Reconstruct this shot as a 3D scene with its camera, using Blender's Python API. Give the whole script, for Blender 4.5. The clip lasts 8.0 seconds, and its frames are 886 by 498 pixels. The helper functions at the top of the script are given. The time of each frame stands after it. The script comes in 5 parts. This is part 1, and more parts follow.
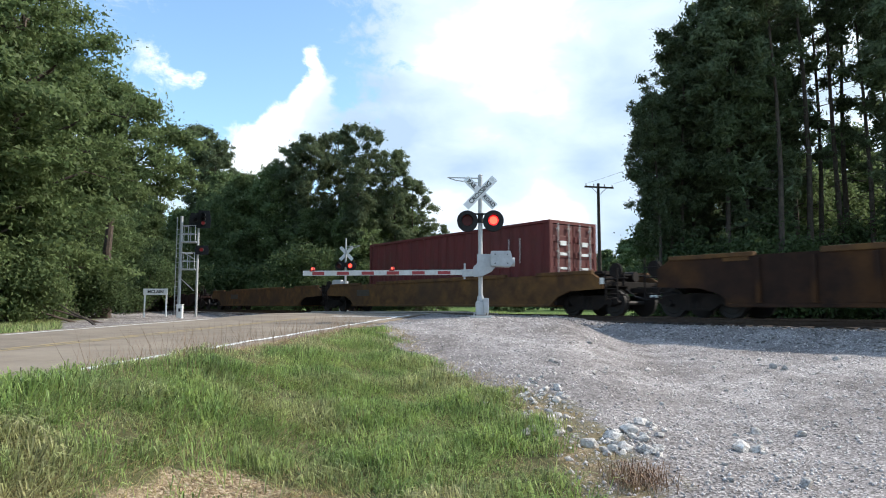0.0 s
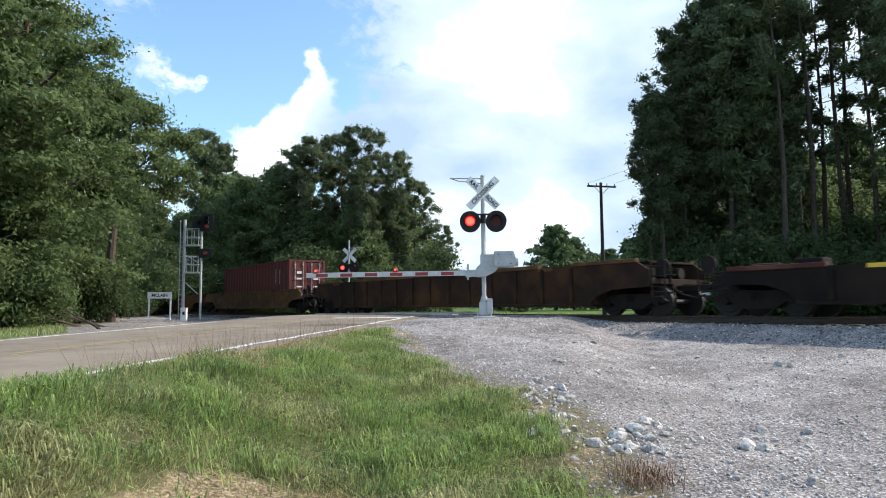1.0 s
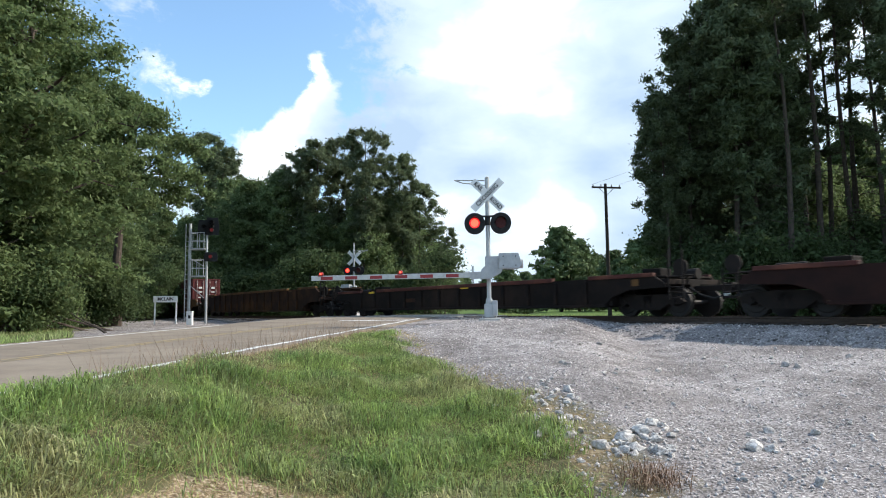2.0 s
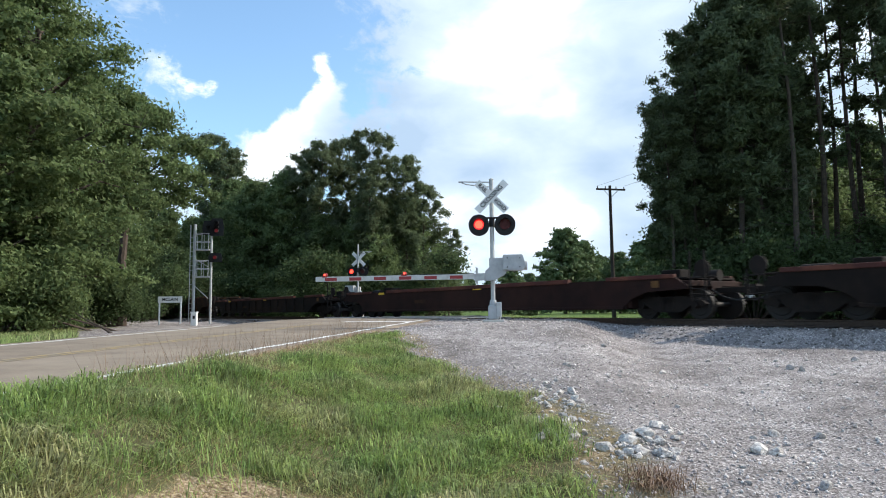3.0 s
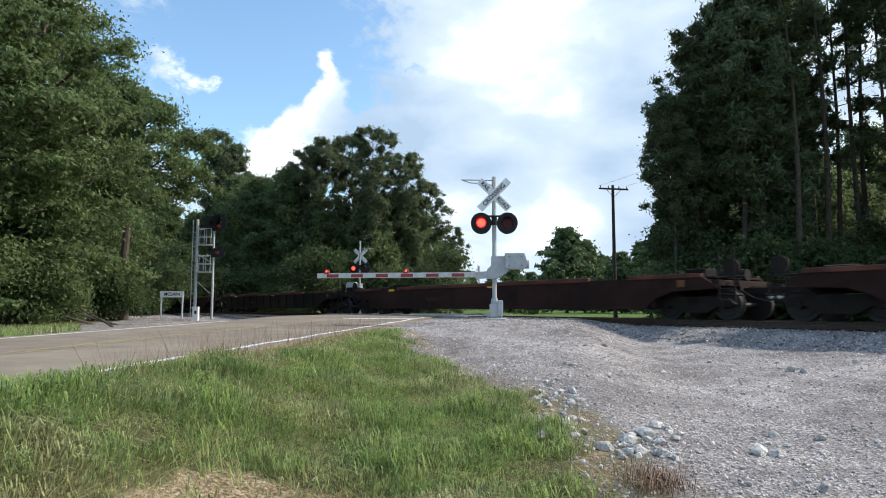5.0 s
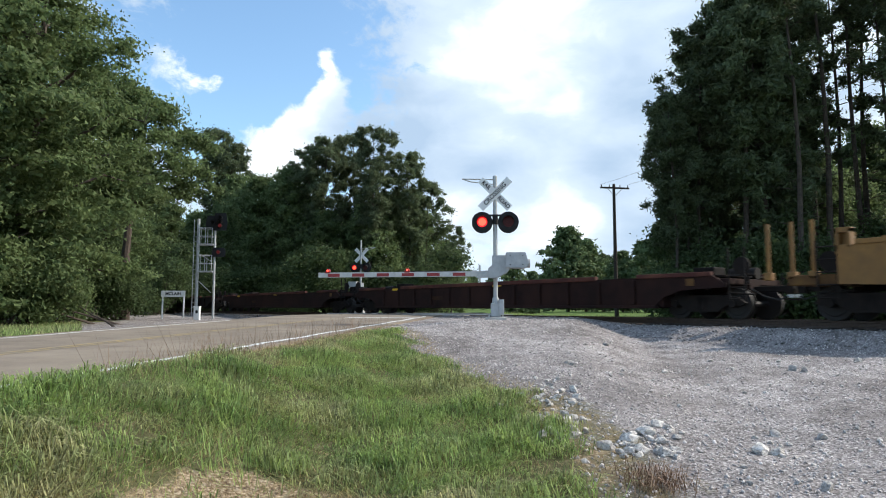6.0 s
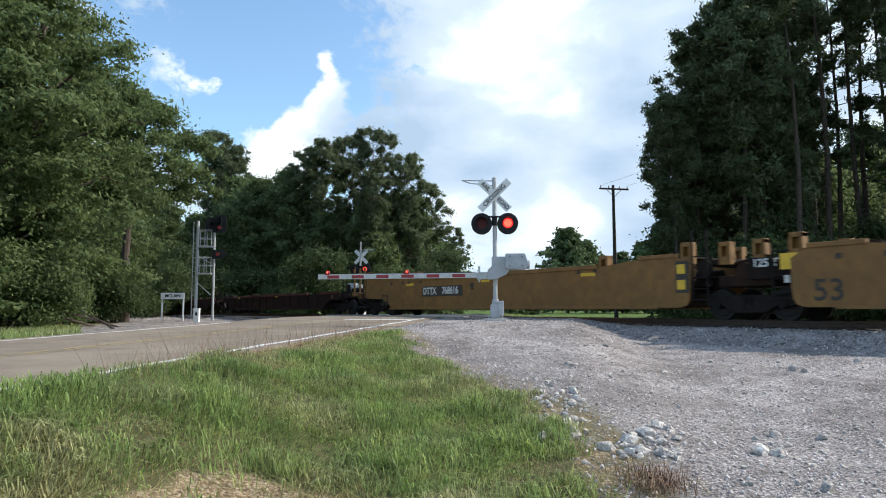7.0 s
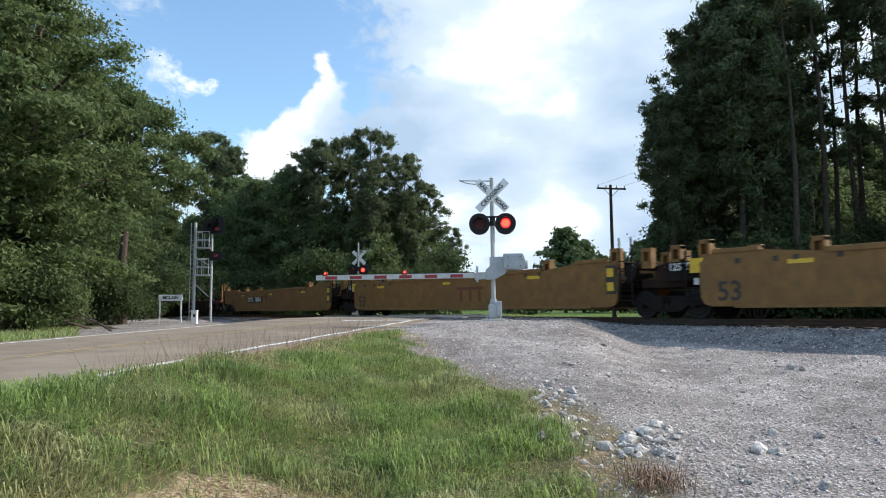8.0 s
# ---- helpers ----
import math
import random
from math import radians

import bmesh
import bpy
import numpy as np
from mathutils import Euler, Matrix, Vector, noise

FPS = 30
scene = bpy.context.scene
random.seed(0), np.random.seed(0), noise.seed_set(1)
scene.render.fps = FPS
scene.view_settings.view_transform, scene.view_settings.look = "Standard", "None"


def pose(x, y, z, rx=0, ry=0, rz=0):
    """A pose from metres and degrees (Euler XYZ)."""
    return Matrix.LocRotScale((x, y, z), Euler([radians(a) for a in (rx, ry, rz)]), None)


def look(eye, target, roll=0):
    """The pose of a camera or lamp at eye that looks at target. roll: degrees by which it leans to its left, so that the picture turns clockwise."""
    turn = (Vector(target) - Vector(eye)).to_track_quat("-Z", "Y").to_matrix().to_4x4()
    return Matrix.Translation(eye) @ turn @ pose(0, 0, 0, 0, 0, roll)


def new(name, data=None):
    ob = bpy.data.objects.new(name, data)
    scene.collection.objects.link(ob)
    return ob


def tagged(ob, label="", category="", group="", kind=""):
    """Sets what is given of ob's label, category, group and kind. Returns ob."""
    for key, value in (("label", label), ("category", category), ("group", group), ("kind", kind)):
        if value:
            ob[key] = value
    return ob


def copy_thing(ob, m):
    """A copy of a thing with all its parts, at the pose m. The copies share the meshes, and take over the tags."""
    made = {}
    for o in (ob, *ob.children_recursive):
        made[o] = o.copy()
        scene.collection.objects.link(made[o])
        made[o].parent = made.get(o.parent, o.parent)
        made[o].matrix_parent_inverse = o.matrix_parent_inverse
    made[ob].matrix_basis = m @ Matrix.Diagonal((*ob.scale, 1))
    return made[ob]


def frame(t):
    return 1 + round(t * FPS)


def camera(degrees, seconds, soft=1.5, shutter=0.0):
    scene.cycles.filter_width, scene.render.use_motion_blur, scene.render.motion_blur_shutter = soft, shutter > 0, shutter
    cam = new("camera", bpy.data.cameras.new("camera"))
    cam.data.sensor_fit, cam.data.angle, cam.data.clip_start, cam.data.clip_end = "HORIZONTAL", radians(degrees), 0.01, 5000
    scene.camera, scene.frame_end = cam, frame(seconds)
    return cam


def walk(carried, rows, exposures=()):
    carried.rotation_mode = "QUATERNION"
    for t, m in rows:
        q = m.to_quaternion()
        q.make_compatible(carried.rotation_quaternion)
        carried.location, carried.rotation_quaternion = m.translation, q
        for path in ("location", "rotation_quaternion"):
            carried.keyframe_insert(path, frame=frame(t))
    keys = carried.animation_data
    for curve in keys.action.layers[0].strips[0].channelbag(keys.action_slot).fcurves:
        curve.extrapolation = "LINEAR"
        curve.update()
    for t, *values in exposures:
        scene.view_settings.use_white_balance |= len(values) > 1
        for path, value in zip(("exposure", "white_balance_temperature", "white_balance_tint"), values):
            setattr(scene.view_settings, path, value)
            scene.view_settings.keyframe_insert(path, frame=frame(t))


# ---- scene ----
# ---------- camera ----------
EYE = Vector((0.0, 0.0, 0.32))
cam = camera(68.1, 8.0, soft=1.0, shutter=0.12)


def aim(yaw, pitch, roll):
    """Camera pose from yaw (to the right), pitch (up) and roll, in degrees."""
    a, b = radians(yaw), radians(pitch)
    way = Vector((math.sin(a) * math.cos(b), math.cos(a) * math.cos(b), math.sin(b)))
    return look(EYE, EYE + way, roll)


walk(cam, [
    (0.0, aim(1.253, 4.960, 0.087)), (0.5, aim(1.179, 4.998, -0.169)), (1.0, aim(0.985, 5.034, -0.467)),
    (1.5, aim(0.783, 5.119, -0.727)), (3.0, aim(0.214, 5.357, -0.572)), (3.5, aim(0.129, 5.357, -0.489)),
    (4.0, aim(0.050, 5.292, -0.147)), (4.5, aim(0.092, 5.223, 0.083)), (6.0, aim(-0.053, 5.095, 0.019)),
    (6.5, aim(0.0, 5.170, 0.0)), (7.0, aim(-0.012, 5.222, -0.135)), (7.5, aim(0.027, 5.265, -0.437)),
    (8.0, aim(0.175, 5.254, -0.437)),
], [(0.0, 0.34), (1.5, 0.31), (3.5, 0.22), (5.0, 0.16), (8.0, 0.14)])

# ---------- light ----------
SUN_AZ, SUN_EL = 80.0, 37.0     # degrees clockwise from +Y, and above the horizon
world = bpy.data.worlds.new("sky")
scene.world = world
world.use_nodes = True


def sky_world():
    nt = world.node_tree
    nt.nodes.clear()
    N = nt.nodes.new
    L = nt.links.new
    out, bg = N("ShaderNodeOutputWorld"), N("ShaderNodeBackground")
    sky = N("ShaderNodeTexSky")
    sky.sky_type, sky.sun_disc = 'NISHITA', False
    sky.sun_elevation, sky.sun_rotation = radians(SUN_EL), radians(SUN_AZ)
    sky.air_density, sky.dust_density, sky.ozone_density = 1.0, 1.2, 1.6
    tc = N("ShaderNodeTexCoord")

    def blob(az, el, size, amount, squash=1.0):
        """A soft round cloud bank in that direction of the sky."""
        a, e = radians(az), radians(el)
        d = (math.sin(a) * math.cos(e), math.cos(a) * math.cos(e), math.sin(e))
        sub = N("ShaderNodeVectorMath"); sub.operation = 'SUBTRACT'; sub.inputs[1].default_value = d
        L(tc.outputs["Generated"], sub.inputs[0])
        sc = N("ShaderNodeVectorMath"); sc.operation = 'MULTIPLY'; sc.inputs[1].default_value = (1, 1, squash)
        L(sub.outputs[0], sc.inputs[0])
        ln = N("ShaderNodeVectorMath"); ln.operation = 'LENGTH'
        L(sc.outputs[0], ln.inputs[0])
        mr = N("ShaderNodeMapRange"); mr.interpolation_type = 'SMOOTHSTEP'
        mr.inputs["From Min"].default_value, mr.inputs["From Max"].default_value = size, 0.0
        mr.inputs["To Min"].default_value, mr.inputs["To Max"].default_value = 0.0, amount
        L(ln.outputs["Value"], mr.inputs["Value"])
        return mr.outputs[0]

    def add(a, b, op='ADD'):
        m = N("ShaderNodeMath"); m.operation = op
        for i, v in enumerate((a, b)):
            if isinstance(v, (int, float)):
                m.inputs[i].default_value = v
            else:
                L(v, m.inputs[i])
        return m.outputs[0]

    def fbm(scale, detail, rough, dist=0.0, off=(0, 0, 0), squash=1.6):
        mp = N("ShaderNodeMapping"); mp.inputs["Location"].default_value = off; mp.inputs["Scale"].default_value = (1, 1, squash)
        L(tc.outputs["Generated"], mp.inputs[0])
        n = N("ShaderNodeTexNoise")
        n.inputs["Scale"].default_value, n.inputs["Detail"].default_value = scale, detail
        n.inputs["Roughness"].default_value, n.inputs["Distortion"].default_value = rough, dist
        L(mp.outputs[0], n.inputs["Vector"])
        return n.outputs[0]

    CLOUDS(blob, add, fbm, N, L, sky, bg)
    L(bg.outputs[0], out.inputs[0])


def CLOUDS(blob, add, fbm, N, L, sky, bg):
    # cover: one broad bank ahead, a towering heap beside it, small puffs in a clear window high on one side
    puff = add(add(fbm(7.5, 9.0, 0.60, 0.25), 0.42, 'MULTIPLY'), add(fbm(3.0, 4.0, 0.5, 0.2, (4.1, 1.3, 0.4)), 0.22, 'MULTIPLY'))
    puff = add(puff, add(fbm(21.0, 7.0, 0.62, 0.4, (1.7, 0.2, 3.3), 1.3), 0.36, 'MULTIPLY'))
    banks = add(blob(17, 20, 0.50, 0.72), blob(30, 8, 0.45, 0.45))
    for az, el, size, amount in ((-15.5, 12.4, 0.11, 0.62), (-11.6, 15.8, 0.075, 0.55), (-10.2, 18.6, 0.050, 0.60), (-10.6, 21.0, 0.030, 0.55), (-20.0, 17.7, 0.062, 0.50),
                                 (-23.6, 18.6, 0.065, 0.48), (-4, 9, 0.24, 0.40), (-25, 24.5, 0.09, 0.26), (-18, 25.0, 0.06, 0.22), (-25, 11, 0.12, 0.40)):
        banks = add(banks, blob(az, el, size, amount))
    banks = add(banks, add(blob(-17, 21, 0.30, 0.52), blob(-14, 22, 0.08, 0.14)), 'SUBTRACT')
    mix = add(add(add(add(puff, 0.5, 'SUBTRACT'), 2.5, 'MULTIPLY'), banks), 0.17)
    cover = N("ShaderNodeMapRange"); cover.interpolation_type = 'SMOOTHSTEP'
    cover.inputs["From Min"].default_value, cover.inputs["From Max"].default_value = 0.08, 0.36
    L(mix, cover.inputs["Value"])
    # shade inside the clouds: soft grey-blue undersides, bright where thin towards the sun
    grey = add(add(fbm(3.2, 3.0, 0.45, 0.4, (2.3, 0.7, 1.1), 2.0), 0.72, 'MULTIPLY'), add(fbm(11.0, 6.0, 0.55, 0.3, (0.3, 2.7, 1.9), 1.8), 0.28, 'MULTIPLY'))
    lum = add(add(add(grey, 0.5, 'SUBTRACT'), 2.6, 'MULTIPLY'), 0.30)
    for az, el, size, amount in ((5, 21.0, 0.19, 0.62), (11, 8.6, 0.09, 0.45), (-14.5, 14, 0.14, 0.55), (-10.5, 19, 0.08, 0.5), (14, 25, 0.16, 0.4), (0.5, 9, 0.07, 0.3), (-20, 18.5, 0.1, 0.4)):
        lum = add(lum, blob(az, el, size, amount))
    for az, el, size, amount in ((-6.0, 20.5, 0.10, 0.30), (3.6, 12.2, 0.09, 0.36), (13.5, 11.2, 0.08, 0.30), (17, 18, 0.10, 0.25), (-3.5, 14.5, 0.08, 0.22)):
        lum = add(lum, blob(az, el, size, amount, 1.5), 'SUBTRACT')
    ramp = N("ShaderNodeValToRGB")
    el = ramp.color_ramp.elements
    el[0].position, el[0].color = 0.02, (3.3, 4.4, 5.8, 1)
    el[1].position, el[1].color = 0.95, (9.6, 9.7, 9.7, 1)
    mid = el.new(0.5)
    mid.color = (5.0, 6.0, 7.1, 1)
    L(lum, ramp.inputs[0])
    m = N("ShaderNodeMix"); m.data_type = 'RGBA'
    clear = N("ShaderNodeMix"); clear.data_type = 'RGBA'; clear.blend_type = 'MULTIPLY'
    clear.inputs[0].default_value = 1.0; clear.inputs[7].default_value = (1.46, 1.68, 1.70, 1)
    L(sky.outputs[0], clear.inputs[6])
    L(cover.outputs[0], m.inputs[0]); L(clear.outputs[2], m.inputs[6]); L(ramp.outputs[0], m.inputs[7])
    L(m.outputs[2], bg.inputs[0])
    bg.inputs[1].default_value = 0.14


sky_world()
sun = new("sun", bpy.data.lights.new("sun", 'SUN'))
sun.data.energy, sun.data.angle, sun.data.color = 4.5, radians(0.6), (1.0, 0.92, 0.80)
sun_dir = Vector((math.sin(radians(SUN_AZ)) * math.cos(radians(SUN_EL)), math.cos(radians(SUN_AZ)) * math.cos(radians(SUN_EL)), math.sin(radians(SUN_EL))))
sun.matrix_world = look(sun_dir * 60, (0, 0, 0))


# ---------- materials ----------
def material(name, base, rough=0.8, metal=0.0, second=None, scale=6.0, third=None, scale2=0.7, bump=0.0, bump_scale=40.0,
             per_object=0.0, per_island=0.0, spec=0.5, emit=None, power=0.0, coord="Object", detail=6.0, low=0.35, high=0.65, subsurface=None):
    """A procedural surface: base colour, grain towards second, large stains towards third, relief and small changes from piece to piece."""
    m = bpy.data.materials.new(name)
    m.use_nodes = True
    nt = m.node_tree
    N, L = nt.nodes.new, nt.links.new
    b = nt.nodes["Principled BSDF"]
    b.inputs["Roughness"].default_value, b.inputs["Metallic"].default_value = rough, metal
    b.inputs["Specular IOR Level"].default_value = spec
    tc = N("ShaderNodeTexCoord")
    rgb = N("ShaderNodeRGB"); rgb.outputs[0].default_value = (*base, 1)
    col = rgb.outputs[0]

    def blend(fac, a, c):
        mx = N("ShaderNodeMix"); mx.data_type = 'RGBA'
        L(fac, mx.inputs[0]); L(a, mx.inputs[6])
        if isinstance(c, tuple):
            mx.inputs[7].default_value = (*c, 1)
        else:
            L(c, mx.inputs[7])
        return mx.outputs[2]

    for other, sc, lo, hi in ((second, scale, low, high), (third, scale2, 0.45, 0.7)):
        if other is not None:
            n = N("ShaderNodeTexNoise"); n.inputs["Scale"].default_value, n.inputs["Detail"].default_value = sc, detail
            n.inputs["Roughness"].default_value = 0.62
            L(tc.outputs[coord], n.inputs["Vector"])
            mr = N("ShaderNodeMapRange"); mr.inputs[1].default_value, mr.inputs[2].default_value = lo, hi
            L(n.outputs[0], mr.inputs[0])
            col = blend(mr.outputs[0], col, other)
    for amount, node, socket in ((per_object, "ShaderNodeObjectInfo", "Random"), (per_island, "ShaderNodeNewGeometry", "Random Per Island")):
        if amount:
            g = N(node)
            mr = N("ShaderNodeMapRange"); mr.inputs[3].default_value, mr.inputs[4].default_value = 1 - amount, 1 + amount
            L(g.outputs[socket], mr.inputs[0])
            hs = N("ShaderNodeHueSaturation"); L(mr.outputs[0], hs.inputs["Value"]); L(col, hs.inputs["Color"])
            col = hs.outputs[0]
    L(col, b.inputs["Base Color"])
    if bump:
        n = N("ShaderNodeTexNoise"); n.inputs["Scale"].default_value, n.inputs["Detail"].default_value = bump_scale, 4.0
        L(tc.outputs[coord], n.inputs["Vector"])
        bp = N("ShaderNodeBump"); bp.inputs["Strength"].default_value = bump; bp.inputs["Distance"].default_value = 0.02
        L(n.outputs[0], bp.inputs["Height"]); L(bp.outputs[0], b.inputs["Normal"])
    if emit:
        b.inputs["Emission Color"].default_value = (*emit, 1)
        b.inputs["Emission Strength"].default_value = power
    if subsurface:
        tr = N("ShaderNodeBsdfTranslucent"); L(col, tr.inputs[0])
        ms = N("ShaderNodeMixShader"); ms.inputs[0].default_value = subsurface
        out = nt.nodes["Material Output"]
        L(b.outputs[0], ms.inputs[1]); L(tr.outputs[0], ms.inputs[2]); L(ms.outputs[0], out.inputs[0])
    return m


def ground_material():
    """Gravel, grass soil and bare straw, told apart by the zone painted on the sheet, with ragged borders."""
    m = bpy.data.materials.new("ground")
    m.use_nodes = True
    nt = m.node_tree
    N, L = nt.nodes.new, nt.links.new
    b = nt.nodes["Principled BSDF"]
    b.inputs["Roughness"].default_value = 0.95
    b.inputs["Specular IOR Level"].default_value = 0.15
    tc, at = N("ShaderNodeTexCoord"), N("ShaderNodeAttribute")
    at.attribute_name = "zone"
    sp = N("ShaderNodeSeparateColor"); L(at.outputs["Color"], sp.inputs[0])

    def noise(scale, detail=5.0, rough=0.6):
        n = N("ShaderNodeTexNoise"); n.inputs["Scale"].default_value, n.inputs["Detail"].default_value = scale, detail
        n.inputs["Roughness"].default_value = rough
        L(tc.outputs["Object"], n.inputs["Vector"])
        return n.outputs[0]

    def ramp(fac, *stops):
        r = N("ShaderNodeValToRGB"); L(fac, r.inputs[0])
        while len(r.color_ramp.elements) < len(stops):
            r.color_ramp.elements.new(0.5)
        for e, (p, c) in zip(r.color_ramp.elements, stops):
            e.position, e.color = p, (*c, 1)
        return r.outputs[0]

    def mix(fac, a, c, kind='MIX'):
        x = N("ShaderNodeMix"); x.data_type = 'RGBA'; x.blend_type = kind
        if isinstance(fac, float):
            x.inputs[0].default_value = fac
        else:
            L(fac, x.inputs[0])
        L(a, x.inputs[6]); L(c, x.inputs[7])
        return x.outputs[2]

    vor = N("ShaderNodeTexVoronoi"); vor.inputs["Scale"].default_value = 52.0; L(tc.outputs["Object"], vor.inputs["Vector"])
    vs = N("ShaderNodeSeparateColor"); L(vor.outputs["Color"], vs.inputs[0])
    stones = ramp(vs.outputs[0], (0.0, (0.11, 0.100, 0.098)), (0.45, (0.30, 0.273, 0.268)), (0.85, (0.455, 0.42, 0.412)), (1.0, (0.80, 0.76, 0.74)))
    patches = mix(1.0, ramp(noise(0.42), (0.36, (0.60, 0.58, 0.57)), (0.58, (1.0, 0.99, 0.98))), ramp(noise(2.2), (0.35, (0.66, 0.65, 0.64)), (0.58, (1.05, 1.05, 1.04))), 'MULTIPLY')
    gravel = mix(1.0, stones, patches, 'MULTIPLY')
    # loose coarse stone is darker than the pale packed band where cars drive
    lo = N("ShaderNodeAttribute"); lo.attribute_name = "loose"
    spread = N("ShaderNodeMath"); spread.operation = 'MULTIPLY_ADD'
    L(noise(0.9), spread.inputs[0]); spread.inputs[1].default_value = 1.6; spread.inputs[2].default_value = -0.3
    share = N("ShaderNodeMath"); share.operation = 'MULTIPLY'; share.use_clamp = True
    L(lo.outputs["Fac"], share.inputs[0]); L(spread.outputs[0], share.inputs[1])
    coarse = mix(1.0, stones, ramp(noise(3.0), (0.3, (0.32, 0.32, 0.325)), (0.65, (0.66, 0.65, 0.65))), 'MULTIPLY')
    gravel = mix(share.outputs[0], gravel, coarse)
    soil = ramp(noise(9.0), (0.3, (0.05, 0.05, 0.022)), (0.55, (0.10, 0.095, 0.045)), (0.75, (0.22, 0.18, 0.11)))
    straw = ramp(noise(34.0), (0.34, (0.09, 0.06, 0.04)), (0.5, (0.26, 0.19, 0.12)), (0.68, (0.52, 0.43, 0.31)))
    meadow = ramp(noise(0.8), (0.3, (0.06, 0.11, 0.02)), (0.7, (0.12, 0.17, 0.04)))
    jit = noise(3.5, 6.0, 0.7)

    def edge(channel):
        a = N("ShaderNodeMath"); a.operation = 'ADD'; L(channel, a.inputs[0]); L(jit, a.inputs[1])
        r = N("ShaderNodeMapRange"); L(a.outputs[0], r.inputs[0]); r.inputs[1].default_value, r.inputs[2].default_value = 0.92, 1.12
        return r.outputs[0]

    col = mix(edge(sp.outputs[0]), meadow, gravel)
    col = mix(edge(sp.outputs[1]), col, soil)
    col = mix(edge(sp.outputs[2]), col, straw)
    L(col, b.inputs["Base Color"])
    bp = N("ShaderNodeBump"); bp.inputs["Strength"].default_value = 0.5; bp.inputs["Distance"].default_value = 0.015
    L(vor.outputs["Distance"], bp.inputs["Height"]); L(bp.outputs[0], b.inputs["Normal"])
    return m


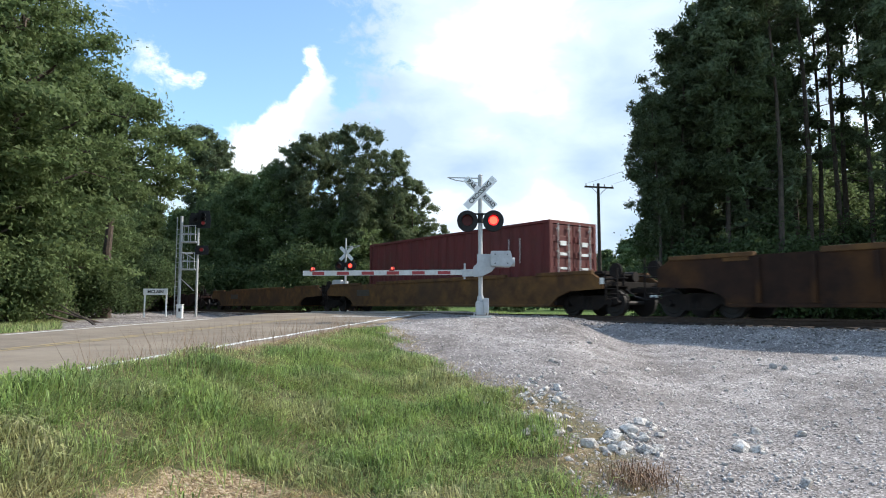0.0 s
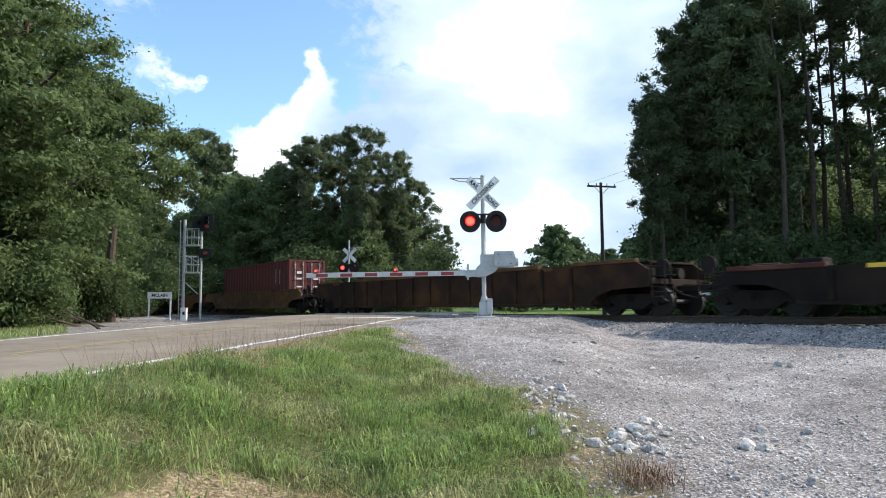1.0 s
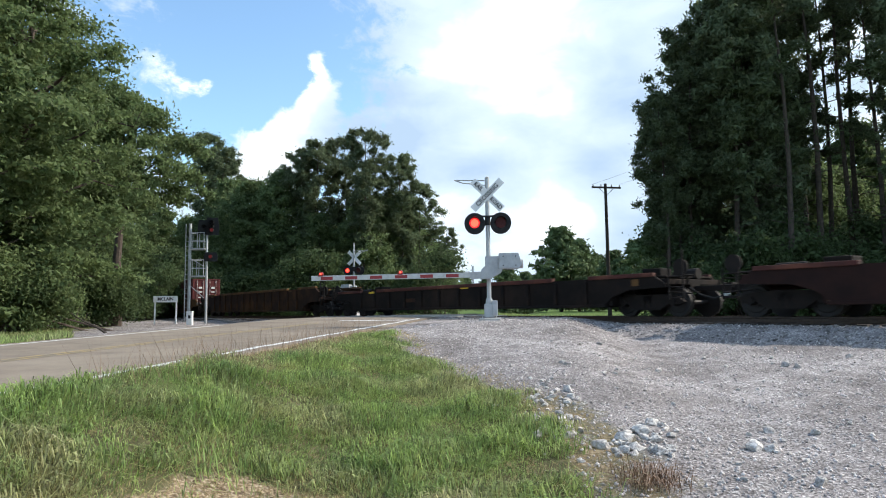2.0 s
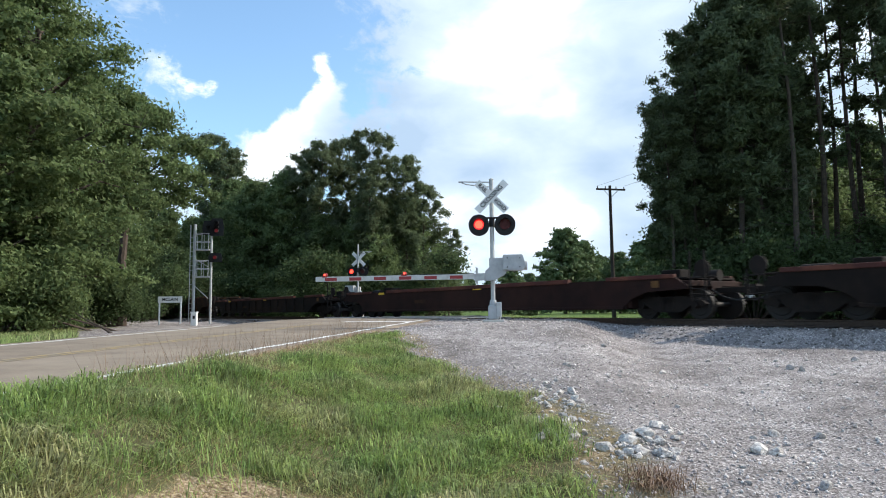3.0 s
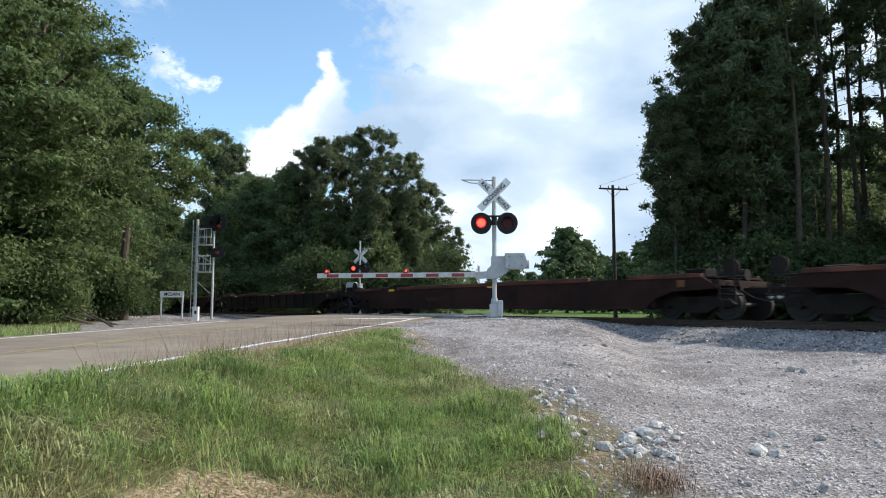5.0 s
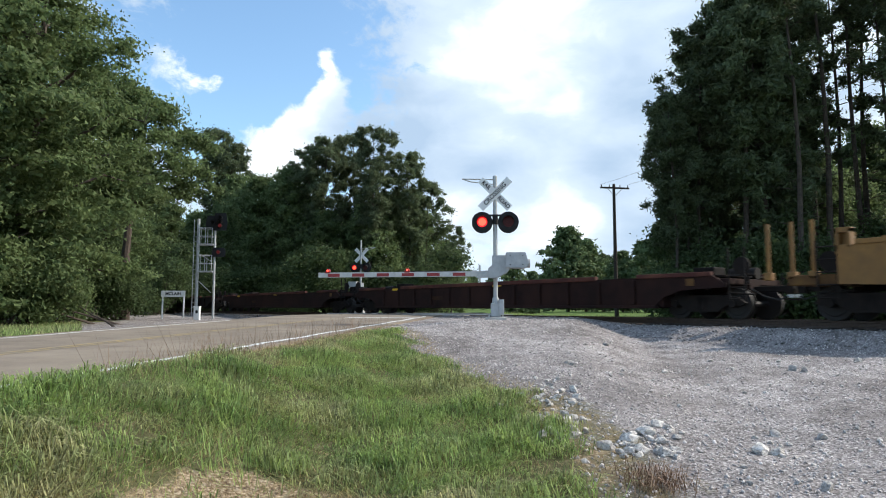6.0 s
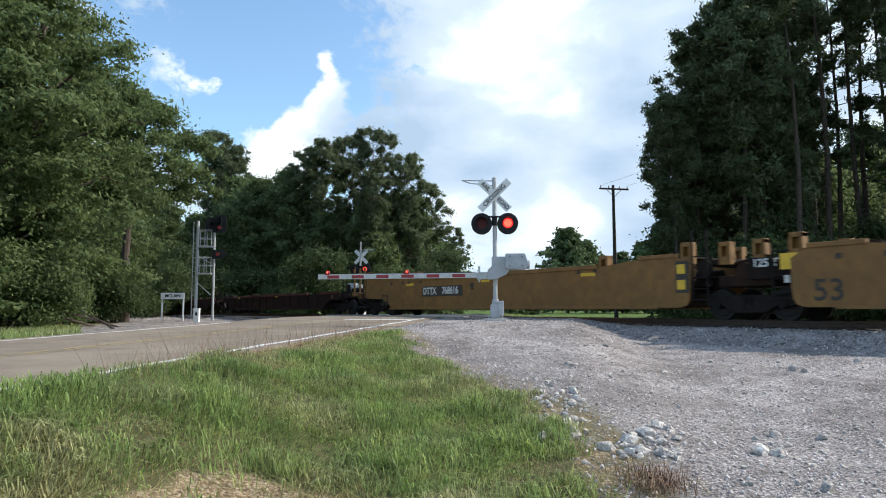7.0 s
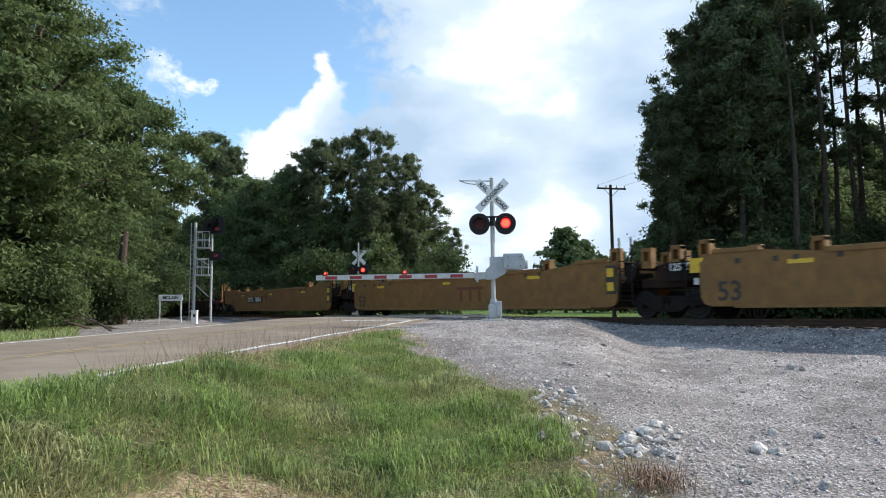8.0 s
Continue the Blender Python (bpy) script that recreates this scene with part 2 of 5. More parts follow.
M = dict(
    ground=ground_material(),
    asphalt=material("asphalt", (0.235, 0.190, 0.145), 0.9, spec=0.25, second=(0.175, 0.142, 0.110), scale=1.6, third=(0.29, 0.24, 0.185), scale2=0.35, bump=0.35, bump_scale=90),
    road_white=material("road_white", (0.74, 0.74, 0.72), 0.8, second=(0.34, 0.31, 0.28), scale=6, low=0.48, high=0.66),
    road_yellow=material("road_yellow", (0.36, 0.26, 0.11), 0.8, second=(0.20, 0.17, 0.125), scale=4, low=0.4, high=0.65),
    concrete=material("concrete", (0.52, 0.50, 0.47), 0.9, second=(0.40, 0.385, 0.36), scale=5, bump=0.2),
    ballast=material("ballast", (0.30, 0.265, 0.25), 0.95, second=(0.12, 0.12, 0.12), scale=30, per_island=0.4, bump=0.5),
    stone=material("stone", (0.62, 0.56, 0.53), 0.9, second=(0.36, 0.32, 0.30), scale=20, per_island=0.45, bump=0.3),
    pale_rock=material("pale_rock", (0.72, 0.67, 0.62), 0.9, second=(0.30, 0.27, 0.25), scale=7, per_object=0.25, bump=0.6, bump_scale=30),
    rail_steel=material("rail_steel", (0.075, 0.05, 0.038), 0.75, 0.2, second=(0.045, 0.028, 0.02), scale=12),
    tie_wood=material("tie_wood", (0.07, 0.055, 0.045), 0.95, second=(0.04, 0.03, 0.026), scale=18, per_object=0.3, bump=0.4),
    galvanized=material("galvanized", (0.47, 0.47, 0.46), 0.55, 0.15, second=(0.35, 0.36, 0.37), scale=9, bump=0.05),
    machine_grey=material("machine_grey", (0.44, 0.45, 0.46), 0.6, second=(0.34, 0.35, 0.36), scale=5, bump=0.04),
    arm_white=material("arm_white", (0.56, 0.56, 0.54), 0.6, second=(0.44, 0.43, 0.41), scale=6),
    mark_red=material("mark_red", (0.17, 0.045, 0.022), 0.7, second=(0.12, 0.035, 0.02), scale=9),
    sign_white=material("sign_white", (0.80, 0.80, 0.79), 0.6, second=(0.70, 0.70, 0.68), scale=5),
    black=material("black", (0.012, 0.012, 0.013), 0.7, spec=0.3, second=(0.02, 0.02, 0.02), scale=8),
    gate_red=material("gate_red", (0.30, 0.028, 0.03), 0.5, second=(0.24, 0.022, 0.025), scale=8),
    red_glow=material("red_glow", (0.8, 0.03, 0.03), 0.4, emit=(1.0, 0.01, 0.02), power=0.55),
    red_core=material("red_core", (0.9, 0.1, 0.06), 0.4, emit=(1.0, 0.07, 0.035), power=2.6),
    signal_red=material("signal_red", (0.10, 0.008, 0.008), 0.4, emit=(1.0, 0.02, 0.03), power=0.05),
    red_lens=material("red_lens", (0.07, 0.010, 0.010), 0.45, spec=0.25, second=(0.05, 0.006, 0.006), scale=30),
    yellow_paint=material("yellow_paint", (0.25, 0.122, 0.027), 0.7, second=(0.17, 0.082, 0.022), scale=3.0, third=(0.18, 0.088, 0.025), scale2=0.9, bump=0.06, bump_scale=6),
    chord_red=material("chord_red", (0.075, 0.020, 0.016), 0.8, spec=0.3, second=(0.05, 0.018, 0.014), scale=2.0, third=(0.14, 0.05, 0.03), scale2=0.7, bump=0.1, bump_scale=9),
    worn_yellow=material("worn_yellow", (0.15, 0.076, 0.024), 0.85, spec=0.25, second=(0.07, 0.034, 0.016), scale=2.5, third=(0.06, 0.034, 0.02), scale2=0.5, bump=0.1, bump_scale=9),
    rust_brown=material("rust_brown", (0.034, 0.017, 0.011), 0.9, spec=0.2, second=(0.020, 0.011, 0.008), scale=2.2, third=(0.085, 0.038, 0.014), scale2=0.6, bump=0.12, bump_scale=9),
    dark_brown=material("dark_brown", (0.027, 0.0115, 0.0095), 0.9, spec=0.2, second=(0.016, 0.008, 0.007), scale=2.2, third=(0.038, 0.016, 0.012), scale2=0.5, bump=0.1, bump_scale=9),
    black_brown=material("black_brown", (0.013, 0.009, 0.008), 0.9, spec=0.2, second=(0.008, 0.006, 0.005), scale=2.5, third=(0.03, 0.018, 0.013), scale2=0.5, bump=0.1, bump_scale=9),
    truck_steel=material("truck_steel", (0.010, 0.008, 0.007), 0.85, 0.0, spec=0.25, second=(0.018, 0.012, 0.010), scale=7, bump=0.1),
    wheel_steel=material("wheel_steel", (0.014, 0.011, 0.010), 0.7, 0.2, second=(0.015, 0.012, 0.011), scale=9),
    tab_yellow=material("tab_yellow", (0.75, 0.47, 0.03), 0.5, second=(0.62, 0.38, 0.03), scale=6),
    letter_white=material("letter_white", (0.72, 0.72, 0.70), 0.6, second=(0.5, 0.5, 0.48), scale=14),
    letter_black=material("letter_black", (0.03, 0.024, 0.02), 0.7, second=(0.06, 0.045, 0.03), scale=14),
    container_red=material("container_red", (0.115, 0.020, 0.019), 0.65, spec=0.3, second=(0.09, 0.018, 0.017), scale=1.5, third=(0.075, 0.022, 0.018), scale2=0.5, bump=0.03),
    chrome=material("zinc_rod", (0.45, 0.42, 0.40), 0.45, 0.6),
    bark=material("bark", (0.085, 0.062, 0.048), 0.95, second=(0.045, 0.034, 0.028), scale=5, bump=0.6, bump_scale=14),
    pole_wood=material("pole_wood", (0.055, 0.042, 0.034), 0.9, second=(0.035, 0.028, 0.024), scale=6, bump=0.3),
    leaf_light=material("leaf_light", (0.145, 0.190, 0.078), 0.6, second=(0.112, 0.155, 0.062), scale=0.6, per_island=0.35, per_object=0.1, subsurface=0.5, spec=0.15),
    leaf_dark=material("leaf_dark", (0.155, 0.205, 0.088), 0.6, second=(0.12, 0.168, 0.072), scale=0.5, per_island=0.35, per_object=0.15, subsurface=0.55, spec=0.15),
    # undergrowth leaves, colour darkened to stand in for the wood's shade
    shaded_shrub_leaf=material("shaded_shrub_leaf", (0.085, 0.118, 0.05), 0.6, second=(0.06, 0.09, 0.038), scale=0.5, per_island=0.35, per_object=0.2, subsurface=0.5, spec=0.15),
    needle=material("needle", (0.135, 0.168, 0.092), 0.6, second=(0.108, 0.138, 0.074), scale=0.5, per_island=0.35, per_object=0.15, subsurface=0.5, spec=0.15),
    far_leaf=material("far_leaf", (0.12, 0.165, 0.075), 0.8, second=(0.095, 0.135, 0.06), scale=0.3, per_island=0.3, subsurface=0.25, spec=0.2),
    grass=material("grass_blade", (0.30, 0.385, 0.125), 0.55, second=(0.18, 0.265, 0.085), scale=1.4, third=(0.44, 0.40, 0.22), scale2=0.75, per_island=0.72, subsurface=0.55, spec=0.3),
    dry_grass=material("dry_grass", (0.45, 0.36, 0.19), 0.7, second=(0.34, 0.26, 0.13), scale=2, per_island=0.35, subsurface=0.3, spec=0.2),
    dead_weed=material("dead_weed", (0.29, 0.19, 0.12), 0.8, second=(0.13, 0.07, 0.045), scale=4, per_island=0.3),
    wire=material("wire", (0.03, 0.03, 0.03), 0.6),
)


# ---------- mesh tools ----------
def link(name, bm, mat, smooth=False):
    me = bpy.data.meshes.new(name)
    bm.to_mesh(me)
    bm.free()
    me.materials.append(M[mat])
    if smooth:
        for p in me.polygons:
            p.use_smooth = True
    return new(name, me)


def part(name, bm, mat, parent, label="", smooth=False):
    ob = link(name, bm, mat, smooth)
    ob.parent = parent
    if label:
        tagged(ob, label)
    return ob


def empty(name, label, category, group=""):
    return tagged(new(name), label, category, group)


def from_arrays(name, verts, faces, mat):
    me = bpy.data.meshes.new(name)
    me.from_pydata(verts, [], faces)
    me.materials.append(M[mat])
    return me


def quads(name, verts, mat, corners=4):
    """A mesh of separate faces, corners points each, from an array of points."""
    verts = np.asarray(verts, dtype=np.float32).reshape(-1, 3)
    n = len(verts) // corners
    me = bpy.data.meshes.new(name)
    me.vertices.add(len(verts)); me.loops.add(len(verts)); me.polygons.add(n)
    me.vertices.foreach_set("co", verts.ravel())
    me.loops.foreach_set("vertex_index", np.arange(len(verts), dtype=np.int32))
    me.polygons.foreach_set("loop_start", np.arange(0, len(verts), corners, dtype=np.int32))
    me.update(calc_edges=True)
    me.materials.append(M[mat])
    return me


def box(bm, x, y, z, sx, sy, sz, bevel=0.0, m=None):
    g = bmesh.ops.create_cube(bm, size=1.0, matrix=Matrix.Translation((x, y, z)) @ Matrix.Diagonal((sx, sy, sz, 1)))
    if bevel:
        bmesh.ops.bevel(bm, geom=list({e for v in g["verts"] for e in v.link_edges}), offset=bevel, segments=2, affect='EDGES', profile=0.6)
    if m is not None:
        bmesh.ops.transform(bm, matrix=m, verts=list(bm.verts))
    return bm


def rod(bm, a, b, r, r2=None, n=10, caps=True):
    a, b = Vector(a), Vector(b)
    q = (b - a).to_track_quat('Z', 'Y').to_matrix().to_4x4()
    bmesh.ops.create_cone(bm, cap_ends=caps, segments=n, radius1=r, radius2=r if r2 is None else r2, depth=(b - a).length,
                          matrix=Matrix.Translation((a + b) / 2) @ q)
    return bm


def prism(bm, pts, y0, y1):
    """A flat outline of (x, z) points, given depth from y0 to y1."""
    lo = [bm.verts.new((x, y0, z)) for x, z in pts]
    hi = [bm.verts.new((x, y1, z)) for x, z in pts]
    n = len(pts)
    bm.faces.new(lo); bm.faces.new(hi[::-1])
    for i in range(n):
        bm.faces.new((lo[i], hi[i], hi[(i + 1) % n], lo[(i + 1) % n]))
    bmesh.ops.recalc_face_normals(bm, faces=bm.faces)
    return bm


def B():
    return bmesh.new()


def lettering(name, words, size, mat, parent, m, label="", align='CENTER', stretch=1.0, bold=0.0):
    """Words in the built-in font as a thin mesh under parent; m puts its plane in the parent's space."""
    cu = bpy.data.curves.new(name, 'FONT')
    cu.body, cu.size, cu.align_x, cu.align_y, cu.extrude, cu.offset = words, size, align, 'CENTER', 0.003, bold
    cu.resolution_u = 3
    tmp = bpy.data.objects.new(name, cu)
    scene.collection.objects.link(tmp)
    me = bpy.data.meshes.new_from_object(tmp.evaluated_get(bpy.context.evaluated_depsgraph_get()))
    bpy.data.objects.remove(tmp)
    me.name = name
    me.transform(m @ Matrix.Diagonal((stretch, 1, 1, 1)))
    me.materials.clear()
    me.materials.append(M[mat])
    ob = new(name, me)
    ob.parent = parent
    if label:
        tagged(ob, label)
    return ob


FACE = Matrix(((-1, 0, 0, 0), (0, 0, 1, 0), (0, 1, 0, 0), (0, 0, 0, 1)))    # letters on a side that looks along +y


# ---------- lie of the land ----------
TRACK_TURN = 125.55                          # the way the train goes, degrees from +X
D = Vector((math.cos(radians(TRACK_TURN)), math.sin(radians(TRACK_TURN)), 0))
NRM = Vector((D.y, -D.x, 0))                 # away from the camera, square to the track
TRACK_OFF = 17.65                            # camera to the middle of the track
ROAD_U, ROAD_W = Vector((0.986, -0.1675, 0)), Vector((0.1675, 0.986, 0))
ROAD_O = Vector((-0.42, 27.0, 0))
ROAD_WIDE = 5.86


def track(s, off=0.0, z=0.0):
    """The point s metres along the track, off metres beyond its middle."""
    p = NRM * (TRACK_OFF + off) + D * (s - 11.54)
    return Vector((p.x, p.y, z))


def road_point(u, w, z=None):
    p = ROAD_O + ROAD_U * u + ROAD_W * w
    return Vector((p.x, p.y, road_z(w) if z is None else z))


def smooth(x, a, b):
    t = np.clip((np.asarray(x, dtype=float) - a) / (b - a), 0, 1)
    return t * t * (3 - 2 * t)


def road_z(w):
    w = np.asarray(w, dtype=float)
    return -0.004 + 0.0187 * np.minimum(w, 0) - 0.012 * np.maximum(w - 12, 0) * smooth(w, 12, 20)


def lay(x, y):
    """u and w of the road, and the distance beyond the track's middle."""
    x, y = np.asarray(x, dtype=float), np.asarray(y, dtype=float)
    u = (x - ROAD_O.x) * ROAD_U.x + (y - ROAD_O.y) * ROAD_U.y
    w = (x - ROAD_O.x) * ROAD_W.x + (y - ROAD_O.y) * ROAD_W.y
    return u, w, x * NRM.x + y * NRM.y - TRACK_OFF


def ripple(x, y):
    return (np.sin(x * 1.7 + 0.6 * y) * np.cos(y * 1.3 - 0.4 * x) * 0.5 + np.sin(x * 4.1 - y * 2.3) * np.cos(y * 3.7 + x) * 0.3
            + np.sin(x * 9.3 + 1.7 * y) * np.sin(y * 8.1 - 2.2 * x) * 0.2)


def ground_z(x, y):
    u, w, k = lay(x, y)
    base = np.interp(k, [-40, -14, -11, -6, -3.4, -2.3, 2.3, 3.6, 9, 200], [-1.25, -1.2, -1.1, -0.74, -0.52, -0.2, -0.2, -0.5, -0.55, -0.6])
    pad = np.interp(w, [-22, -8.8, -5, 30], [-1.16, -0.04, -0.02, -0.1])
    pad = np.where(k < 3, np.maximum(pad, base), base)
    z = base + (pad - base) * (1 - smooth(u, 5.2, 7.4)) * smooth(u, -9, -6)
    left = np.where(k < -2.5, np.maximum(base, -0.5), base)
    z = np.where(u < -ROAD_WIDE, left, z)
    near = (1 - smooth(u, 0.55, 3.4)) * smooth(u, -9.5, -6.5)
    z = z + (road_z(w) - 0.03 - z) * near
    z = z + ripple(x, y) * 0.03 * (1 - (np.abs(k) < 2.6) * 0.8) * (1 - near * 0.8)
    inside = (u > -ROAD_WIDE - 0.45) & (u < 0.3)
    return np.where(inside, road_z(w) - 0.08, z)


def grass_edge(w):
    """How far from the road the verge's grass reaches."""
    return np.interp(w, [-40, -21.5, -18.3, -14.5, -11, -9.2], [5.7, 5.3, 4.7, 2.3, 0.95, 0.3])


def make_ground():
    def axis(lo, hi, a, b, fine):
        mid = np.arange(a, b + fine / 2, fine)
        left = lo + (a - lo) * (1 - np.linspace(1, 0, 28, endpoint=False) ** 3)
        right = b + (hi - b) * np.linspace(0, 1, 29)[1:] ** 3
        return np.concatenate([left, mid, right])

    xs, ys = axis(-1800, 1800, -16, 22, 0.2), axis(-300, 3000, -1, 34, 0.2)
    X, Y = np.meshgrid(xs, ys)
    Z = ground_z(X, Y)
    nx, ny = len(xs), len(ys)
    me = bpy.data.meshes.new("ground")
    me.vertices.add(nx * ny)
    me.vertices.foreach_set("co", np.stack([X, Y, Z], -1).astype(np.float32).ravel())
    i = np.arange(nx * ny).reshape(ny, nx)
    f = np.stack([i[:-1, :-1], i[:-1, 1:], i[1:, 1:], i[1:, :-1]], -1).reshape(-1, 4)
    me.loops.add(f.size); me.polygons.add(len(f))
    me.loops.foreach_set("vertex_index", f.ravel().astype(np.int32))
    me.polygons.foreach_set("loop_start", np.arange(0, f.size, 4, dtype=np.int32))
    me.polygons.foreach_set("use_smooth", np.ones(len(f), dtype=bool))
    me.update(calc_edges=True)
    u, w, k = lay(X, Y)
    verge = smooth(grass_edge(w) - u, -0.25, 0.35) * smooth(u, 0.1, 0.5) * (1 - smooth(w, -10.5, -9.2))
    reach = np.where((u > -11) & (u < 4.5), 8.0, 0.0)
    gravel = np.clip(1 - smooth(k - reach, 2.6, 3.6), 0, 1) * (1 - smooth(X, 40, 60))
    far_left = (u < -ROAD_WIDE - 0.6) & (k < -9.5) & (X < -0.55 * Y)
    gravel = np.where(far_left, 0, gravel)
    soil = np.maximum(verge, np.where(far_left, 1.0, 0))
    straw = smooth(-w, 21.3, 21.9) * smooth(u, 1.9, 2.5) * (1 - smooth(u, 3.3, 3.8))
    straw = np.maximum(straw, 0.55 * smooth(-w, 20.5, 22.0) * smooth(u, 4.2, 4.9) * (1 - smooth(u, 5.4, 6.0)))
    # brown dirt and litter along the ragged border of grass and gravel
    rim = smooth(u - grass_edge(w), -0.3, 0.0) * (1 - smooth(u - grass_edge(w), 0.35, 1.6)) * smooth(-w, 15.5, 18.5)
    soil = np.maximum(soil, 0.60 * rim)
    straw = np.maximum(straw, 0.47 * rim)
    col = np.stack([gravel, soil, straw, np.ones_like(X)], -1)
    at = me.color_attributes.new("zone", 'FLOAT_COLOR', 'POINT')
    at.data.foreach_set("color", col.astype(np.float32).ravel())
    loose = me.attributes.new("loose", 'FLOAT', 'POINT')
    loose.data.foreach_set("value", np.maximum(1 - smooth(k, -11.5, -8.0), smooth(k, -4.2, -3.0)).astype(np.float32).ravel())
    me.materials.append(M["ground"])
    tagged(new("ground", me), "grey gravel lot with grassy verge and far meadow", "ground", kind="structure")


def strip(name, u0, u1, w0, w1, lift, mat, label, category, step=1.0, waver=0.0, thick=0.0):
    """A band of the road's surface between two offsets, following its slope."""
    bm = B()
    rows = []
    for w in np.arange(w0, w1 + step / 2, step):
        a = waver * math.sin(w * 2.1) + waver * math.sin(w * 5.3) * 0.6
        rows.append([bm.verts.new((*road_point(u, w)[:2], float(road_z(w)) + lift)) for u in (u0 + a, u1 + a)])
    for p, q in zip(rows, rows[1:]):
        bm.faces.new((p[0], p[1], q[1], q[0]))
    if thick:
        g = bmesh.ops.extrude_face_region(bm, geom=list(bm.faces))
        bmesh.ops.translate(bm, vec=(0, 0, -thick), verts=[v for v in g["geom"] if isinstance(v, bmesh.types.BMVert)])
    bmesh.ops.recalc_face_normals(bm, faces=bm.faces)
    return tagged(link(name, bm, mat), label, category, kind="structure")


def make_road():
    strip("road", -ROAD_WIDE - 0.35, 0.28, -60, 160, 0.0, "asphalt", "worn grey asphalt country road over the tracks", "road", 0.5, 0.04, 0.15)
    strip("edge_line", -0.11, 0.03, -60, -1.5, 0.004, "road_white", "worn white edge line on the asphalt", "road marking", 0.25, 0.03)
    strip("edge_line", -ROAD_WIDE, -ROAD_WIDE + 0.12, -60, -6.0, 0.004, "road_white", "worn white edge line on the asphalt", "road marking", 0.5, 0.012)
    strip("centre_line", -3.08, -2.97, -60, -5.0, 0.004, "road_yellow", "faded yellow centre line on the asphalt", "road marking", 0.5, 0.01)
    strip("centre_line", -2.86, -2.75, -60, -5.0, 0.004, "road_yellow", "faded yellow centre line on the asphalt", "road marking", 0.5, 0.01)
    strip("stop_line", -2.7, -0.15, -3.4, -2.9, 0.005, "road_white", "white stop line before the crossing", "road marking", 0.25)


def make_track():
    t = tagged(new("railway_track"), "single railway track of rusty rails on wooden ties", "railway track", kind="structure")
    for off in (-0.7525, 0.7525):
        bm = B()
        prof = [(-0.075, -0.17), (0.075, -0.17), (0.07, -0.15), (0.012, -0.135), (0.012, -0.045), (0.036, -0.035), (0.036, 0.0),
                (-0.036, 0.0), (-0.036, -0.035), (-0.012, -0.045), (-0.012, -0.135), (-0.07, -0.15)]
        ends = []
        for s in (-60, 320):
            c = track(s, off)
            ends.append([bm.verts.new((c.x + NRM.x * a, c.y + NRM.y * a, z)) for a, z in prof])
        n = len(prof)
        for i in range(n):
            bm.faces.new((ends[0][i], ends[1][i], ends[1][(i + 1) % n], ends[0][(i + 1) % n]))
        bmesh.ops.recalc_face_normals(bm, faces=bm.faces)
        part("rail", bm, "rail_steel", t, "rusty steel rail")
    me = None
    for i in range(150):
        s = 2 + i * 0.5
        if me is None:
            bm = B(); box(bm, 0, 0, 0, 0.22, 2.6, 0.17, 0.015)
            ob = part("tie", bm, "tie_wood", t); me = ob.data
        else:
            ob = new("tie", me); ob.parent = t
        c = track(s)
        ob.matrix_basis = pose(c.x, c.y, -0.245 + random.uniform(-0.01, 0.01), 0, 0, TRACK_TURN + random.uniform(-1, 1))
    # flush panels where the road crosses
    for k, (a, b) in enumerate(((-0.66, 0.66), (-1.55, -0.85), (0.85, 1.55))):
        bm = B()
        lo, hi = 33.2, 45.3
        cs = [track(lo, a), track(hi, a), track(hi, b), track(lo, b)]
        vs = [bm.verts.new((c.x, c.y, 0.012)) for c in cs]
        bm.faces.new(vs)
        g = bmesh.ops.extrude_face_region(bm, geom=list(bm.faces))
        bmesh.ops.translate(bm, vec=(0, 0, -0.15), verts=[v for v in g["geom"] if isinstance(v, bmesh.types.BMVert)])
        bmesh.ops.recalc_face_normals(bm, faces=bm.faces)
        part("crossing_panel", bm, "concrete", t, "grey crossing panel between the rails")


make_ground()
make_road()
make_track()


# ---------- train ----------
SPEED = 22.35


def truck_part(car, x):
    """A two-axle truck at x along the car, with its wheels."""
    bm = B()
    for y in (-0.98, 0.98):
        prism(bm, [(-1.25, 0.44), (-1.05, 0.60), (-0.55, 0.66), (0.55, 0.66), (1.05, 0.60), (1.25, 0.44), (1.1, 0.36), (0.75, 0.40),
                   (0.42, 0.20), (-0.42, 0.20), (-0.75, 0.40), (-1.1, 0.36)], y - 0.07, y + 0.07)
        for a in (-0.2, 0.0, 0.2):
            rod(bm, (a, y + (0.02 if y > 0 else -0.02), 0.27), (a, y, 0.56), 0.075, n=8)
        for a in (-0.89, 0.89):
            rod(bm, (a, y - 0.12, 0.42), (a, y + 0.12, 0.42), 0.11, n=10)
    box(bm, 0, 0, 0.52, 0.36, 2.1, 0.26, 0.03)
    t = part("truck", bm, "truck_steel", car, "grimy cast steel two-axle truck")
    t.location = (x, 0, 0)
    for a in (-0.89, 0.89):
        for y in (-0.755, 0.755):
            sgn = 1 if y > 0 else -1
            bm = B()
            rod(bm, (0, -0.065, 0), (0, 0.065, 0), 0.42, n=28)
            rod(bm, (0, -sgn * 0.065, 0), (0, -sgn * 0.09, 0), 0.45, n=28)
            rod(bm, (0, sgn * 0.06, 0), (0, sgn * 0.085, 0), 0.33, 0.30, n=24)
            rod(bm, (0, sgn * 0.06, 0), (0, sgn * 0.16, 0), 0.10, n=14)
            rod(bm, (0, 0, 0), (0, -y, 0), 0.07, n=8)
            w = part("wheel", bm, "wheel_steel", t)
            w.location = (a, y, 0.42)


